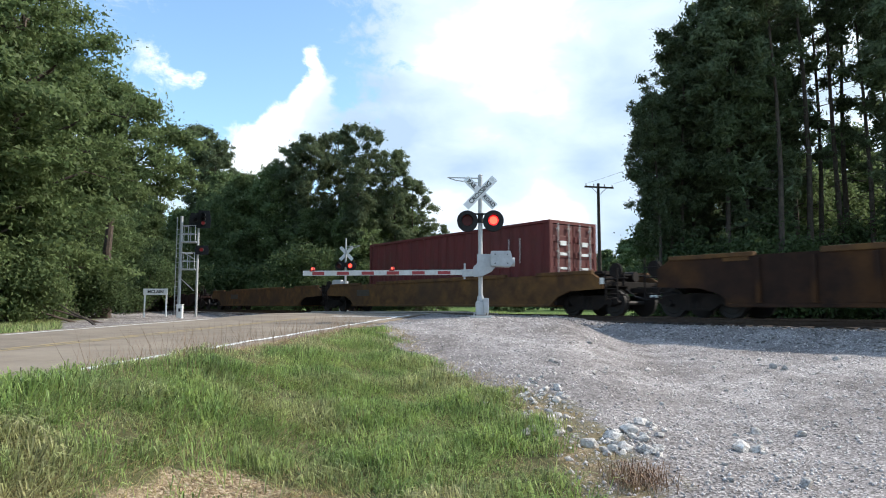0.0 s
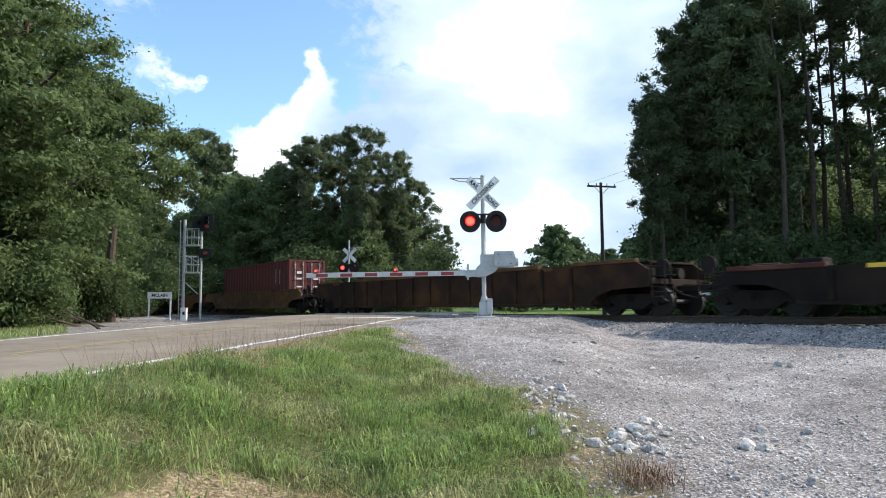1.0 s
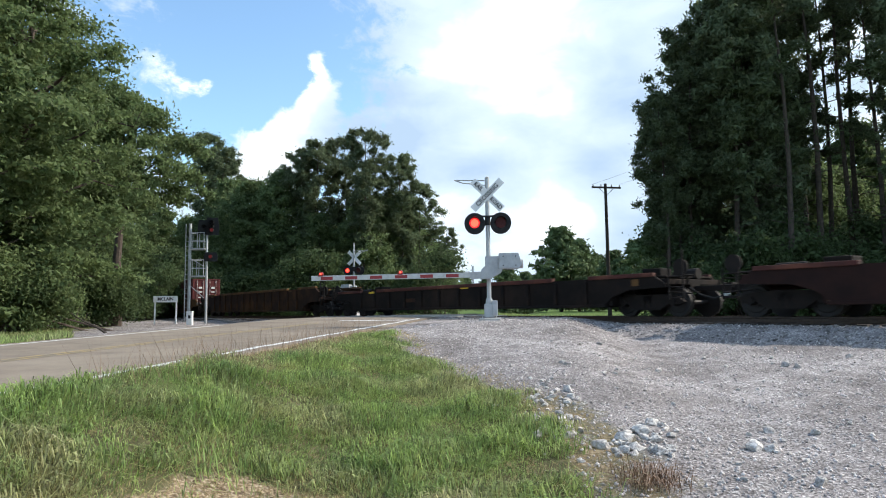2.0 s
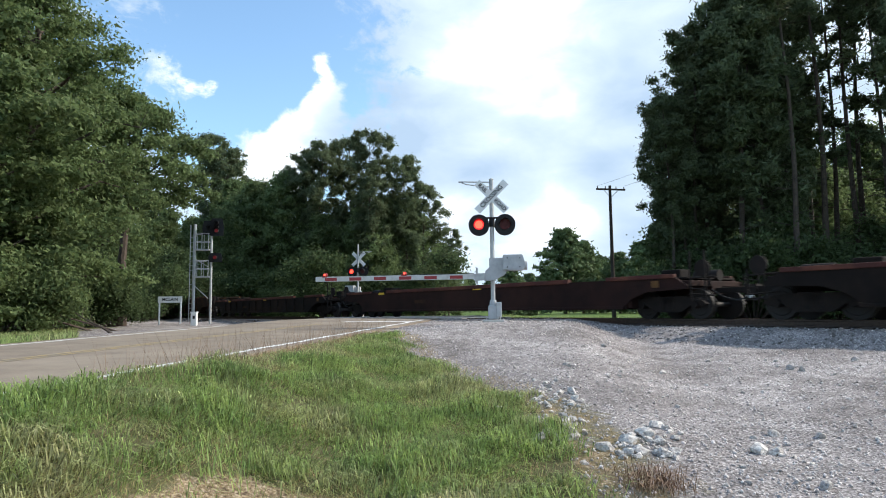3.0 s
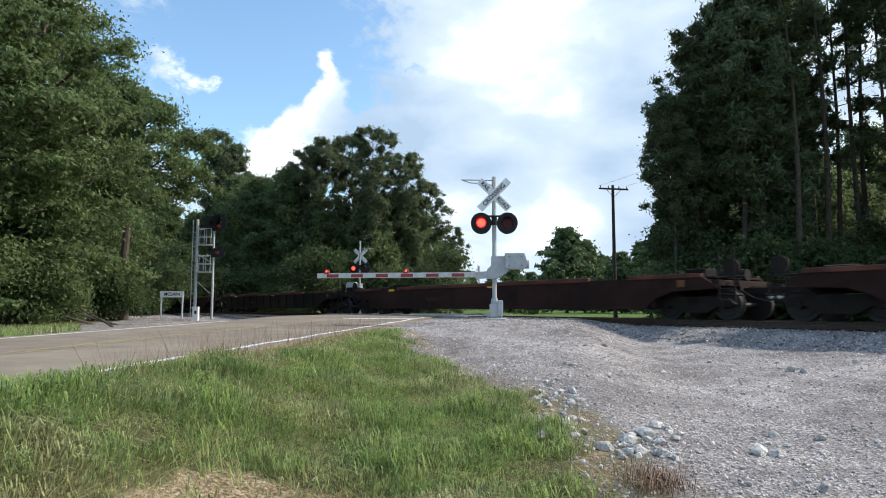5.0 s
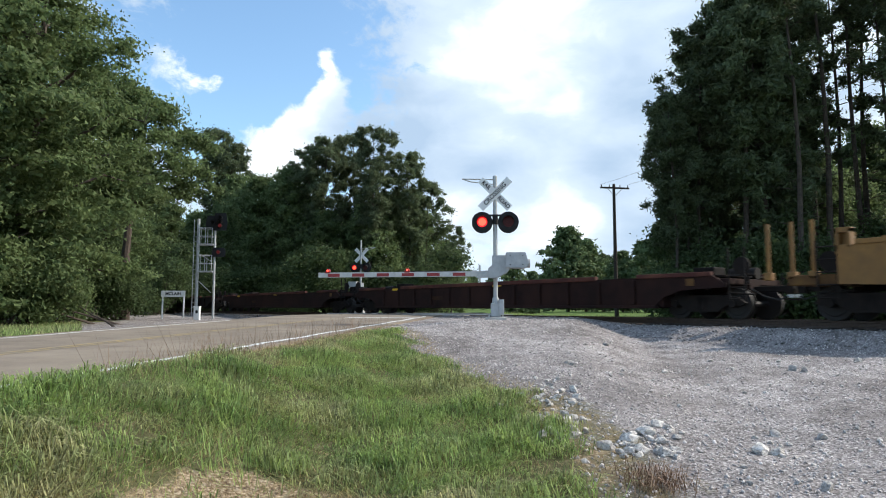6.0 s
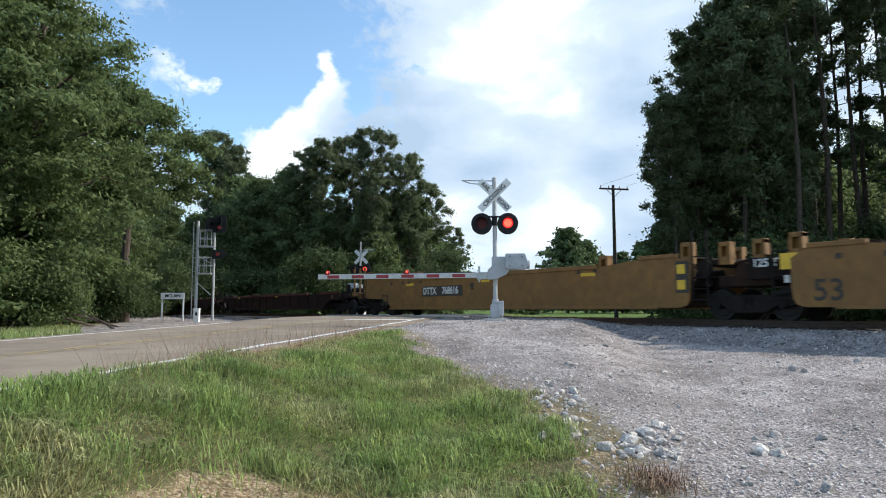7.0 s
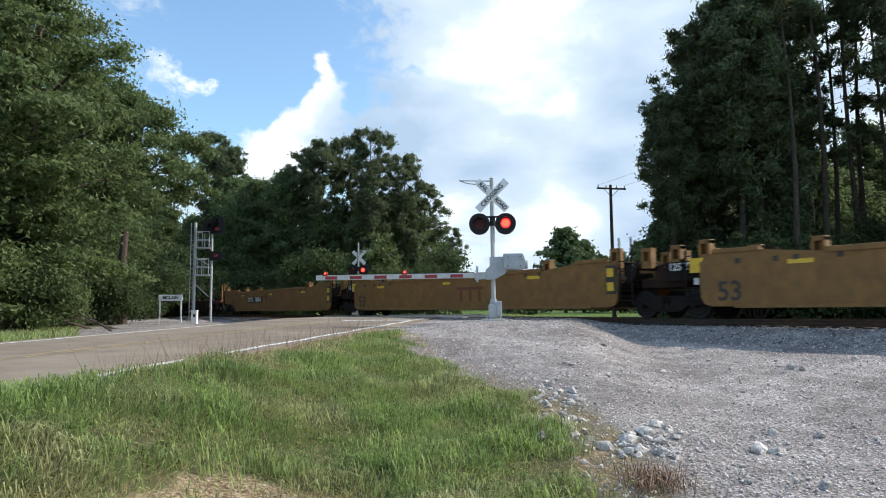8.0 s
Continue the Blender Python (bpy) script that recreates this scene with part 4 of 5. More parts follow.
def crossing_mast(near):
    m = empty("crossing_signal", "galvanized railroad crossing signal with crossbuck and red flashing lights", "crossing signal", "crossing signals")
    bm = B(); rod(bm, (0, 0, 0.3), (0, 0, 4.15), 0.065, n=18)
    rod(bm, (0, 0, 4.15), (0, 0, 4.19), 0.075, 0.03, n=18)
    part("pole", bm, "galvanized", m, smooth=False)
    bm = B()
    box(bm, 0, 0, 0.20, 0.30, 0.30, 0.40, 0.03)
    box(bm, 0.16, -0.06, 0.28, 0.16, 0.30, 0.44, 0.03)
    rod(bm, (0, 0, 0.36), (0, 0, 0.56), 0.12, 0.09, n=16)
    part("base_box", bm, "machine_grey", m, "grey cast junction base")
    bm = B()
    for dx in (-0.2, 0.2):
        for dy in (-0.2, 0.2):
            rod(bm, (dx, dy, -0.1), (dx, dy, 0.08), 0.02, n=8)
    box(bm, 0, 0, -0.12, 0.62, 0.62, 0.2, 0.02)
    if not near:
        box(bm, 0, 0, -0.48, 0.6, 0.6, 0.6, 0.02)
    part("foundation", bm, "concrete", m, "concrete foundation")
    crossbuck(m, 3.62, y=-0.1 if near else 0.12, letters=near)
    side = 1 if near else -1
    if not near:
        bm = B(); rod(bm, (0, 0, 4.15), (0, 0, 4.62), 0.05, n=12)
        part("pole_top", bm, "galvanized", m)
    bm = B()
    rod(bm, (-0.42, -0.09, 2.98), (0.42, -0.09, 2.98), 0.03, n=10)
    rod(bm, (0, -0.02, 2.72), (0, -0.02, 2.98), 0.085, n=14)
    for x in (-0.385, 0.385):
        rod(bm, (x, -0.09, 2.98), (x, -0.02, 2.82), 0.035, n=10)
    part("lamp_bracket", bm, "black", m, "black lamp crossarm")
    for x in (-0.385, 0.385):
        lamp_part(m, x, -0.12, 2.78, x > 0)
        b, lens = lamp_part(m, -x, -0.12, 2.78, False)     # and one that looks the other way
        b.matrix_basis = Matrix.Rotation(math.pi, 4, 'Z')
    # side bracket with the bell and an unlit arm
    bm = B()
    rod(bm, (0, 0, 4.07), (-0.98 * side, 0.05, 4.11), 0.018, n=8)
    rod(bm, (0, 0, 3.92), (-0.72 * side, 0.05, 4.02), 0.016, n=8)
    rod(bm, (-0.72 * side, 0.05, 4.02), (-0.95 * side, 0.05, 4.10), 0.016, n=8)
    rod(bm, (-0.40 * side, 0.02, 3.97), (-0.30 * side, 0.02, 4.08), 0.012, n=8)
    part("side_bracket", bm, "galvanized", m)
    # gate machine
    bm = B()
    prism(bm, [(-0.22, 1.12), (0.02, 1.12), (0.34, 1.28), (0.44, 1.42), (0.44, 1.78), (-0.10, 1.78), (-0.10, 1.5), (-0.22, 1.4)], -0.30, -0.08)
    prism(bm, [(0.30, 1.42), (0.86, 1.40), (0.94, 1.52), (0.92, 1.66), (0.86, 1.86), (0.30, 1.86)], -0.42, 0.10)
    bmesh.ops.bevel(bm, geom=list(bm.edges), offset=0.015, segments=2, affect='EDGES')
    rod(bm, (0.86, -0.16, 1.55), (1.0, -0.16, 1.55), 0.13, n=16)
    turned = Matrix.Identity(4) if near else Matrix.Rotation(math.pi, 4, 'Z')
    bmesh.ops.transform(bm, matrix=turned, verts=list(bm.verts))
    part("gate_machine", bm, "machine_grey", m, "grey painted gate mechanism housing")
    bm = B()
    for x in (0.42, 0.78):
        for z in (1.5, 1.76):
            rod(bm, (x, -0.425, z), (x, -0.44, z), 0.018, n=8)
    bmesh.ops.transform(bm, matrix=turned, verts=list(bm.verts))
    part("bolt", bm, "black", m, "dark bolt heads")
    return m


def gate_arm(length, label):
    """The lowered arm, from its pivot along -x, with red bands and lights."""
    g = empty("gate_arm", label, "crossing gate")
    bm = B()
    prism(bm, [(0.05, -0.10), (-0.42, -0.13), (-0.46, 0.08), (0.05, 0.10)], -0.04, 0.04)
    rod(bm, (-0.36, 0, -0.2), (-0.36, 0, 0.26), 0.03, n=8)
    part("arm_bracket", bm, "galvanized", g, "grey steel arm bracket")
    bm = B()
    box(bm, -(length + 0.42) / 2, 0, 0, length - 0.42, 0.036, 0.15, 0.006)
    part("arm_board", bm, "arm_white", g, "white reflective board")
    for i in range(6):
        bm = B()
        box(bm, -0.967 - 0.769 * i, 0, -0.008, 0.38, 0.044, 0.098, 0.003)
        part("red_band", bm, "gate_red", g, "red reflective band")
    for x in (-4.99, -2.52):
        bm = B()
        rod(bm, (x, -0.06, 0.13), (x, 0.06, 0.13), 0.055, n=14)
        box(bm, x - 0.02, 0, 0.08, 0.16, 0.05, 0.06, 0.01)
        lt = part("arm_light", bm, "gate_red", g, "red arm light housing")
        bm = B(); rod(bm, (x, -0.062, 0.13), (x, -0.078, 0.13), 0.030, n=14)
        part("arm_lens", bm, "red_core", lt, "glowing red lens")
    bm = B()
    rod(bm, (-0.45, 0, 0.09), (-2.5, 0, 0.085), 0.009, n=6)
    part("arm_cable", bm, "black", g, "thin black lamp cable")
    return g


def put(thing, p, rz=0.0):
    thing.matrix_basis = pose(p[0], p[1], p[2], 0, 0, rz)
    return thing


ROAD_TURN = -9.64
NEAR_AT = Vector((1.53, 19.3, 0.05))
near_mast = put(crossing_mast(True), NEAR_AT, -4)
arm = put(gate_arm(5.30, "red and white striped crossing gate lowered across the lane"), NEAR_AT + Vector((-0.12, -0.19, 1.25)), ROAD_TURN)
FAR_AT = Vector((-5.50, 43.5, 0.17))
far_mast = put(crossing_mast(False), FAR_AT, -14)


# ---------- block signal, station sign, small boxes ----------
def block_signal():
    s = empty("railway_signal", "galvanized railway block signal mast with ladder cages and dark heads", "railway signal")
    for nm, x0, x1, r, top in (("mast", 0.0, 0.0, 0.11, 6.95), ("mast", 1.12, 1.10, 0.085, 6.3)):
        bm = B(); rod(bm, (x0, 0, 0), (x1, 0, top), r, r * 0.9, n=14)
        box(bm, x0, 0, 0.06, 0.4, 0.4, 0.12, 0.02)
        part(nm, bm, "galvanized", s)
    for z in (5.2, 3.35):
        bm = B()
        for zz in (0.0, 0.55, 1.1):
            for y in (-0.35, 0.35):
                rod(bm, (0.1, y, z + zz), (0.98, y, z + zz), 0.025, n=8)
            for x in (0.1, 0.98):
                rod(bm, (x, -0.35, z + zz), (x, 0.35, z + zz), 0.025, n=8)
        for x in (0.1, 0.54, 0.98):
            for y in (-0.35, 0.35):
                rod(bm, (x, y, z), (x, y, z + 1.1), 0.025, n=8)
        part("cage", bm, "galvanized", s, "galvanized platform cage")
        bm = B(); box(bm, 0.54, 0, z, 1.0, 0.75, 0.08)
        part("platform", bm, "galvanized", s)
    bm = B()
    rod(bm, (0.0, 0.0, 4.6), (0.9, 0, 4.05), 0.03, n=8); rod(bm, (0.1, 0, 2.7), (0.95, 0, 1.9), 0.03, n=8)
    for z in np.arange(0.6, 6.2, 0.32):
        rod(bm, (-0.28, 0.0, z), (0.0, 0.0, z), 0.015, n=6)
    rod(bm, (-0.28, 0, 0.3), (-0.28, 0, 6.9), 0.03, n=8)
    part("ladder", bm, "galvanized", s)
    for x, z, h in ((1.48, 6.75, 1.2), (0.98, 6.7, 0.95), (1.42, 4.66, 0.62)):
        bm = B()
        prism(bm, [(x - 0.42, z - h / 2), (x + 0.42, z - h / 2), (x + 0.46, z), (x + 0.36, z + h / 2), (x - 0.36, z + h / 2), (x - 0.46, z)], -0.25, -0.2)
        box(bm, x, 0, z, 0.5, 0.4, h * 0.8, 0.05)
        for dz in (-0.28, 0.0, 0.28):
            if abs(dz) < h / 2 - 0.2:
                rod(bm, (x, -0.25, z + dz), (x, -0.5, z + dz), 0.13, n=14, caps=False)
        box(bm, x - 0.35, 0, z - h * 0.4, 0.5, 0.08, 0.08)
        hd = part("signal_head", bm, "black", s, "black signal head with hoods")
        if x > 1:
            bm = B(); rod(bm, (x, -0.45, z - 0.28 if h > 1 else z), (x, -0.47, z - 0.28 if h > 1 else z), 0.12, n=16)
            part("signal_lens", bm, "signal_red", hd, "dim red signal lens")
    return s


def station_sign():
    s = empty("station_sign", "white station name board with black letters on two posts", "station sign")
    for x in (-0.68, 0.68):
        bm = B(); box(bm, x, 0, 0.95, 0.09, 0.09, 1.9, 0.01); part("post", bm, "sign_white", s)
    bm = B(); box(bm, 0, -0.07, 1.74, 1.54, 0.04, 0.42, 0.01)
    p = part("board", bm, "sign_white", s)
    up = Matrix(((1, 0, 0, 0), (0, 0, -1, 0), (0, 1, 0, 0), (0, 0, 0, 1)))
    lettering("board_words", "MCLAIN", 0.29, "black", p, Matrix.Translation((0, -0.095, 1.74)) @ up, "black letters", stretch=0.95, bold=0.008)
    return s


def cabinet():
    s = empty("relay_box", "small white equipment box on the ground", "equipment box")
    bm = B(); box(bm, 0, 0, 0.42, 0.36, 0.36, 0.84, 0.02); part("body", bm, "sign_white", s)
    bm = B(); box(bm, 0.02, -0.185, 0.55, 0.14, 0.02, 0.2, 0.005); part("door_panel", bm, "black", s, "dark opening")
    bm = B(); box(bm, 0, 0, 0.88, 0.42, 0.42, 0.06, 0.02); part("lid", bm, "sign_white", s)
    return s


def ground_at(x, y):
    return float(ground_z(np.array([x]), np.array([y]))[0])


def stand(thing, x, y, rz=0.0, dz=0.0):
    return put(thing, (x, y, ground_at(x, y) + dz), rz)


stand(block_signal(), -16.75, 44.5, 8, -0.12)
stand(station_sign(), -18.3, 44.5, 10)
stand(cabinet(), -16.1, 43.0, 5)


def utility_pole():
    p = empty("utility_pole", "dark wooden utility pole with a single crossarm", "utility pole")
    bm = B(); rod(bm, (0, 0, -0.3), (0, 0, 10.55), 0.17, 0.11, n=14); part("pole", bm, "pole_wood", p)
    bm = B(); box(bm, 0, -0.15, 10.22, 2.45, 0.11, 0.13, 0.01); part("crossarm", bm, "pole_wood", p)
    for x in (-0.62, 0.62):
        bm = B(); rod(bm, (x, -0.15, 10.17), (0, -0.12, 9.57), 0.02, n=6); part("brace", bm, "pole_wood", p)
    for x in (-1.12, -0.45, 0.45, 1.12):
        bm = B(); rod(bm, (x, -0.15, 10.27), (x, -0.15, 10.47), 0.05, 0.03, n=8); part("insulator", bm, "wire", p)
    return p


stand(utility_pole(), 13.4, 51.0, 12)


# ---------- trees ----------
def leaf_cloud(rng, lobes, count, size, long=1.6, up=0.3, stray=0.3):
    """Points of separate three-cornered leaves in soft round lobes (x, y, z, radius, flatness)."""
    lobes = np.asarray(lobes, dtype=float)
    wgt = lobes[:, 3] ** 2
    pick = rng.choice(len(lobes), count, p=wgt / wgt.sum())
    d = rng.normal(size=(count, 3)); d /= np.linalg.norm(d, axis=1, keepdims=True)
    rad = np.clip(np.abs(0.62 + 0.34 * rng.normal(size=count)), 0, 1.3) * np.where(rng.random(count) < stray, 1.7, 1.0)
    R = lobes[pick, 3:4]
    off = d * R * rad[:, None]
    off[:, 2] *= lobes[pick, 4]
    c = lobes[pick, :3] + off
    nrm = d * 0.6 + rng.normal(size=(count, 3)) * 0.6 + np.array([0, 0, up])
    nrm /= np.linalg.norm(nrm, axis=1, keepdims=True)
    t = np.cross(nrm, rng.normal(size=(count, 3))); t /= np.linalg.norm(t, axis=1, keepdims=True) + 1e-9
    b = np.cross(nrm, t)
    s = size * (0.6 + 0.9 * rng.random(count))[:, None]
    bend = nrm * s * 0.15
    return np.stack([c - t * s * long * 0.45 - b * s * 0.55, c - t * s * long * 0.35 + b * s * 0.55 - bend, c + t * s * long * 0.65 + bend], 1)


def broadleaf(seed, height, spread, count, size, mat, low=0.18, label="", limbs=50, fat=0.10, flat=0.42, top=0.35):
    """A trunk, long limbs that rise and droop, and flat sprays of leaves along the outer part of each limb."""
    rng = np.random.default_rng(seed)
    t = empty("broadleaf_tree", label or "leafy green broadleaf tree at the wood's edge", "tree", "trees")
    bm = B()
    n = 6
    pts = [Vector((0.25 * math.sin(i * 1.3 + seed) * i / n, 0.25 * math.cos(i * 0.9 + seed) * i / n, height * 0.80 * i / n)) for i in range(n + 1)]
    r0 = 0.022 * height
    for i in range(n):
        rod(bm, pts[i] - Vector((0, 0, 0.3 if i == 0 else 0)), pts[i + 1], r0 * (1 - i / n * 0.8), r0 * (1 - (i + 1) / n * 0.8), n=9)
    lobes = []
    for i in range(limbs):
        f = (i + 0.5) / limbs
        prof = 0.62 + 0.38 * math.sin(math.pi * min(1.0, f * 0.95 + 0.15))
        prof *= 1.0 if f < 0.6 else 1 - (1 - top) * ((f - 0.6) / 0.4) ** 1.6
        reach = spread * prof * (0.62 + 0.42 * rng.random())
        a = i * 2.4 + rng.normal() * 0.35
        out = Vector((math.cos(a), math.sin(a), 0))
        side = Vector((-out.y, out.x, 0))
        z_tip = height * (low + (0.97 - low) * f)
        z0 = max(height * 0.10, z_tip - reach * (0.25 + 0.35 * f))
        s = Vector(pts[min(n, int(z0 / (height * 0.80) * n))]); s.z = z0
        prev = s
        for j in range(1, 6):
            g = j / 5
            sag = -0.10 * reach * g ** 3
            p = s + out * reach * g + Vector((0, 0, (z_tip - z0) * math.sin(g * 1.5) + sag)) + Vector(rng.normal(size=3)) * 0.06 * reach * g
            if i % 2 == 0 or j < 4:
                rod(bm, prev, p, r0 * 0.24 * (1.15 - g), r0 * 0.24 * (1.0 - g) + 0.008, n=4, caps=False)
            prev = p
            for q in range(2 if g > 0.35 else 1):
                c = p + side * rng.normal() * 0.17 * reach + out * rng.normal() * 0.08 * reach + Vector((0, 0, rng.normal() * 0.05 * reach))
                lobes.append((*c, spread * fat * (0.55 + 0.75 * rng.random()), flat + 0.2 * rng.random()))
    part("trunk", bm, "bark", t)
    me = quads("crown", leaf_cloud(rng, lobes, count, size), mat, 3)
    c = new("crown", me); c.parent = t
    return t


def pine(seed, height, spread, count, size, base=0.42, label="", mat="needle", limbs=64, sparse=0.0):
    """A straight trunk, upswept branches and needle tufts towards their ends; sparse drops that share of the lower branches."""
    rng = np.random.default_rng(seed)
    t = empty("pine_tree", label or "tall dark pine with a bare lower trunk", "tree", "trees")
    bm = B()
    r0 = 0.0085 * height
    n = 5
    pts = [Vector((0.012 * height * math.sin(i * 0.8 + seed), 0.012 * height * math.cos(i * 0.7 + seed * 2), height * 0.97 * i / n)) for i in range(n + 1)]
    for i in range(n):
        rod(bm, pts[i] - Vector((0, 0, 0.3 if i == 0 else 0)), pts[i + 1], r0 * (1 - i / n * 0.85), r0 * (1 - (i + 1) / n * 0.85), n=9)
    lobes = []
    for i in range(limbs):
        f = (i + 0.5) / limbs
        if f < 0.6 and rng.random() < sparse:
            continue
        z = height * (base + (0.97 - base) * f)
        prof = 0.55 + 0.75 * f if f < 0.6 else math.sqrt(max(0.03, 1 - ((f - 0.6) / 0.43) ** 2))
        a = i * 2.4 + rng.normal() * 0.5
        d = spread * prof * (0.45 + 0.6 * rng.random())
        k = min(n - 1, int(z / (height * 0.97) * n)); g = z / (height * 0.97) * n - k
        axis = pts[k].lerp(pts[min(n, k + 1)], min(1, g))
        s = Vector((axis.x, axis.y, z - d * 0.10))
        out = Vector((math.cos(a), math.sin(a), 0))
        c = s + out * d + Vector((0, 0, d * (0.10 + 0.35 * f)))
        rod(bm, s, c, r0 * 0.20 * (1.15 - f), 0.012, n=4, caps=False)
        for q in range(6):
            e = s.lerp(c, 0.42 + 0.62 * rng.random() ** 0.7) + Vector(rng.normal(size=3)) * 0.13 * d + Vector((0, 0, 0.1))
            r = (0.26 + 0.30 * rng.random()) * (0.7 + 0.1 * spread)
            lobes.append((*e, r, 0.72))
    for i in range(14):                       # dead stubs under the crown
        z = height * base * (0.35 + 0.65 * rng.random()); a = rng.random() * 6.28
        rod(bm, (0, 0, z), (math.cos(a) * 1.3, math.sin(a) * 1.3, z + 0.25), 0.03, 0.01, n=4)
    part("trunk", bm, "bark", t)
    me = quads("crown", leaf_cloud(rng, lobes, count, size, long=3.0, up=0.1), mat, 3)
    c = new("crown", me); c.parent = t
    return t


def bush(seed, height, spread, count, size, mat):
    rng = np.random.default_rng(seed)
    t = empty("bush", "dense green undergrowth bush", "bush", "undergrowth")
    lobes = []
    bm = B()
    for i in range(16):
        a, d = i * 2.4, spread * (0.2 + 0.7 * rng.random())
        z = height * (0.15 + 0.7 * rng.random())
        lobes.append((d * math.cos(a), d * math.sin(a), z, spread * (0.3 + 0.2 * rng.random()), 0.8))
        rod(bm, (0, 0, -0.2), lobes[-1][:3], 0.04, 0.01, n=5)
    part("stem", bm, "bark", t)
    c = new("crown", quads("crown", leaf_cloud(rng, lobes, count, size, stray=0.1), mat, 3)); c.parent = t
    return t


def grow(protos, spots, seed):
    """Stand the prototypes and copies of them at (x, y, scale) spots."""
    rng = random.Random(seed)
    used = set()
    for i, (x, y, k) in enumerate(spots):
        p = protos[i % len(protos)]
        m = pose(x, y, ground_at(x, y), 0, 0, rng.uniform(0, 360)) @ Matrix.Scale(k, 4)
        if p.name in used:
            copy_thing(p, m @ Matrix.Scale(1 / p.scale.x, 4))
        else:
            p.matrix_basis = m
            bpy.context.view_layer.update()
            used.add(p.name)


def spots_from(rows):
    """(bearing tangent, depth, scale) to (x, y, scale)."""
    return [(b * y, y, k) for b, y, k in rows]


def b_(c):
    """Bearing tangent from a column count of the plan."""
    return (c - 784) / 1160.0


def woods():
    # leafy trees beside the road
    near = [broadleaf(11, 20, 6.0, 120000, 0.10, "leaf_light", 0.10, "tall leafy green tree leaning over the verge", 62, 0.125),
            broadleaf(12, 13.8, 5.2, 44000, 0.11, "leaf_light", 0.50, "tall leafy green tree with a high airy crown", 30, 0.115, 0.45, 0.6),
            broadleaf(13, 16, 4.8, 80000, 0.12, "leaf_light", 0.06, "tall leafy green tree beside the road", 50, 0.125)]
    grow(near, spots_from([(b_(48), 33, 1.12), (b_(222), 43, 1.16), (b_(-70), 28, 1.1), (b_(120), 50, 1.05)]), 3)
    mid = [broadleaf(21, 18, 5.0, 46000, 0.165, "leaf_dark", 0.05, "dark green broadleaf tree in the wood", 70, 0.135, 0.6),
           broadleaf(22, 16, 5.5, 46000, 0.165, "leaf_dark", 0.05, "dark green broadleaf tree in the wood", 70, 0.135, 0.6)]
    grow(mid, spots_from([(b_(412), 84, 1.02), (b_(455), 78, 1.06), (b_(505), 76, 0.98), (b_(345), 92, 0.92), (b_(275), 84, 0.86), (b_(200), 78, 0.9),
                          (b_(610), 78, 0.72), (b_(690), 76, 0.92), (b_(738), 80, 0.80), (b_(650), 72, 0.80), (b_(575), 72, 0.66), (b_(790), 92, 0.66), (b_(130), 70, 0.9), (b_(60), 66, 1.0),
                          (b_(300), 70, 0.66), (b_(240), 66, 0.62),
                          (b_(1420), 60, 0.86), (b_(1480), 62, 0.92), (b_(1540), 58, 0.98), (b_(1600), 60, 1.0), (b_(1360), 58, 0.85), (b_(1510), 52, 0.75), (b_(1450), 50, 0.72), (b_(1400), 50, 0.72)]), 5)
    pines = [pine(31, 22, 3.3, 32000, 0.105, 0.30), pine(32, 24, 3.3, 32000, 0.105, 0.36), pine(33, 21, 3.5, 32000, 0.105, 0.12)]
    rows = [(b_(572), 74, 0.92), (b_(655), 70, 0.86), (b_(690), 72, 0.91), (b_(720), 74, 0.85), (b_(625), 77, 0.90), (b_(752), 76, 0.75), (b_(405), 88, 1.06), (b_(380), 90, 1.08), (b_(800), 84, 0.55), (b_(545), 76, 0.90)]
    rows += [(b_(1193), 39, 0.58), (b_(1220), 41, 0.68), (b_(1208), 43, 0.70), (b_(1246), 40, 0.78), (b_(1262), 44, 0.88)]
    rng = random.Random(8)
    for i, c in enumerate(range(1290, 1420, 30)):
        rows.append((b_(c + rng.uniform(-6, 6)), 40 + rng.uniform(-2, 6), 0.98 + rng.uniform(-0.06, 0.12)))
    grow(pines, spots_from(rows), 9)
    bare = [pine(34, 25, 2.5, 4600, 0.11, 0.40, "tall slender pine with a thin crown", limbs=36, sparse=0.8), pine(35, 26, 2.4, 4600, 0.11, 0.50, "tall slender pine with a thin crown", limbs=36, sparse=0.8)]
    rows = [(b_(c + rng.uniform(-9, 9)), 37 + rng.uniform(0, 10), 0.95 + rng.uniform(-0.08, 0.1)) for c in range(1415, 1720, 27)]
    rows += [(b_(c + rng.uniform(-20, 20)), 34 + rng.uniform(0, 14), 1.0 + rng.uniform(-0.1, 0.1)) for c in range(1740, 2500, 62)]     # unseen, added past the view's edge to shade the wood's inside
    grow(bare, spots_from(rows), 10)
    # a second unseen row of pines, added only to block sun from the right
    grow(pines[2:], spots_from([(b_(c), 36 + (i * 5) % 11, 1.05) for i, c in enumerate(range(1690, 2600, 90))]), 14)
    under = [bush(41, 3.2, 2.4, 12000, 0.085, "shaded_shrub_leaf"), bush(42, 4.2, 2.2, 12000, 0.085, "shaded_shrub_leaf")]
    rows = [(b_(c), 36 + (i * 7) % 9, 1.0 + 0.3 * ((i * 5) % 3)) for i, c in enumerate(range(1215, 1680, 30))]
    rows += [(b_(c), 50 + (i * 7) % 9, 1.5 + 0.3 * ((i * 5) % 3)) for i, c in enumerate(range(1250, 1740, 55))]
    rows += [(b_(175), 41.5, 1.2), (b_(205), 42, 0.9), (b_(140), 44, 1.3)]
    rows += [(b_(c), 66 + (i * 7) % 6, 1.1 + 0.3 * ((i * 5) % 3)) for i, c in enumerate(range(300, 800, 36))]
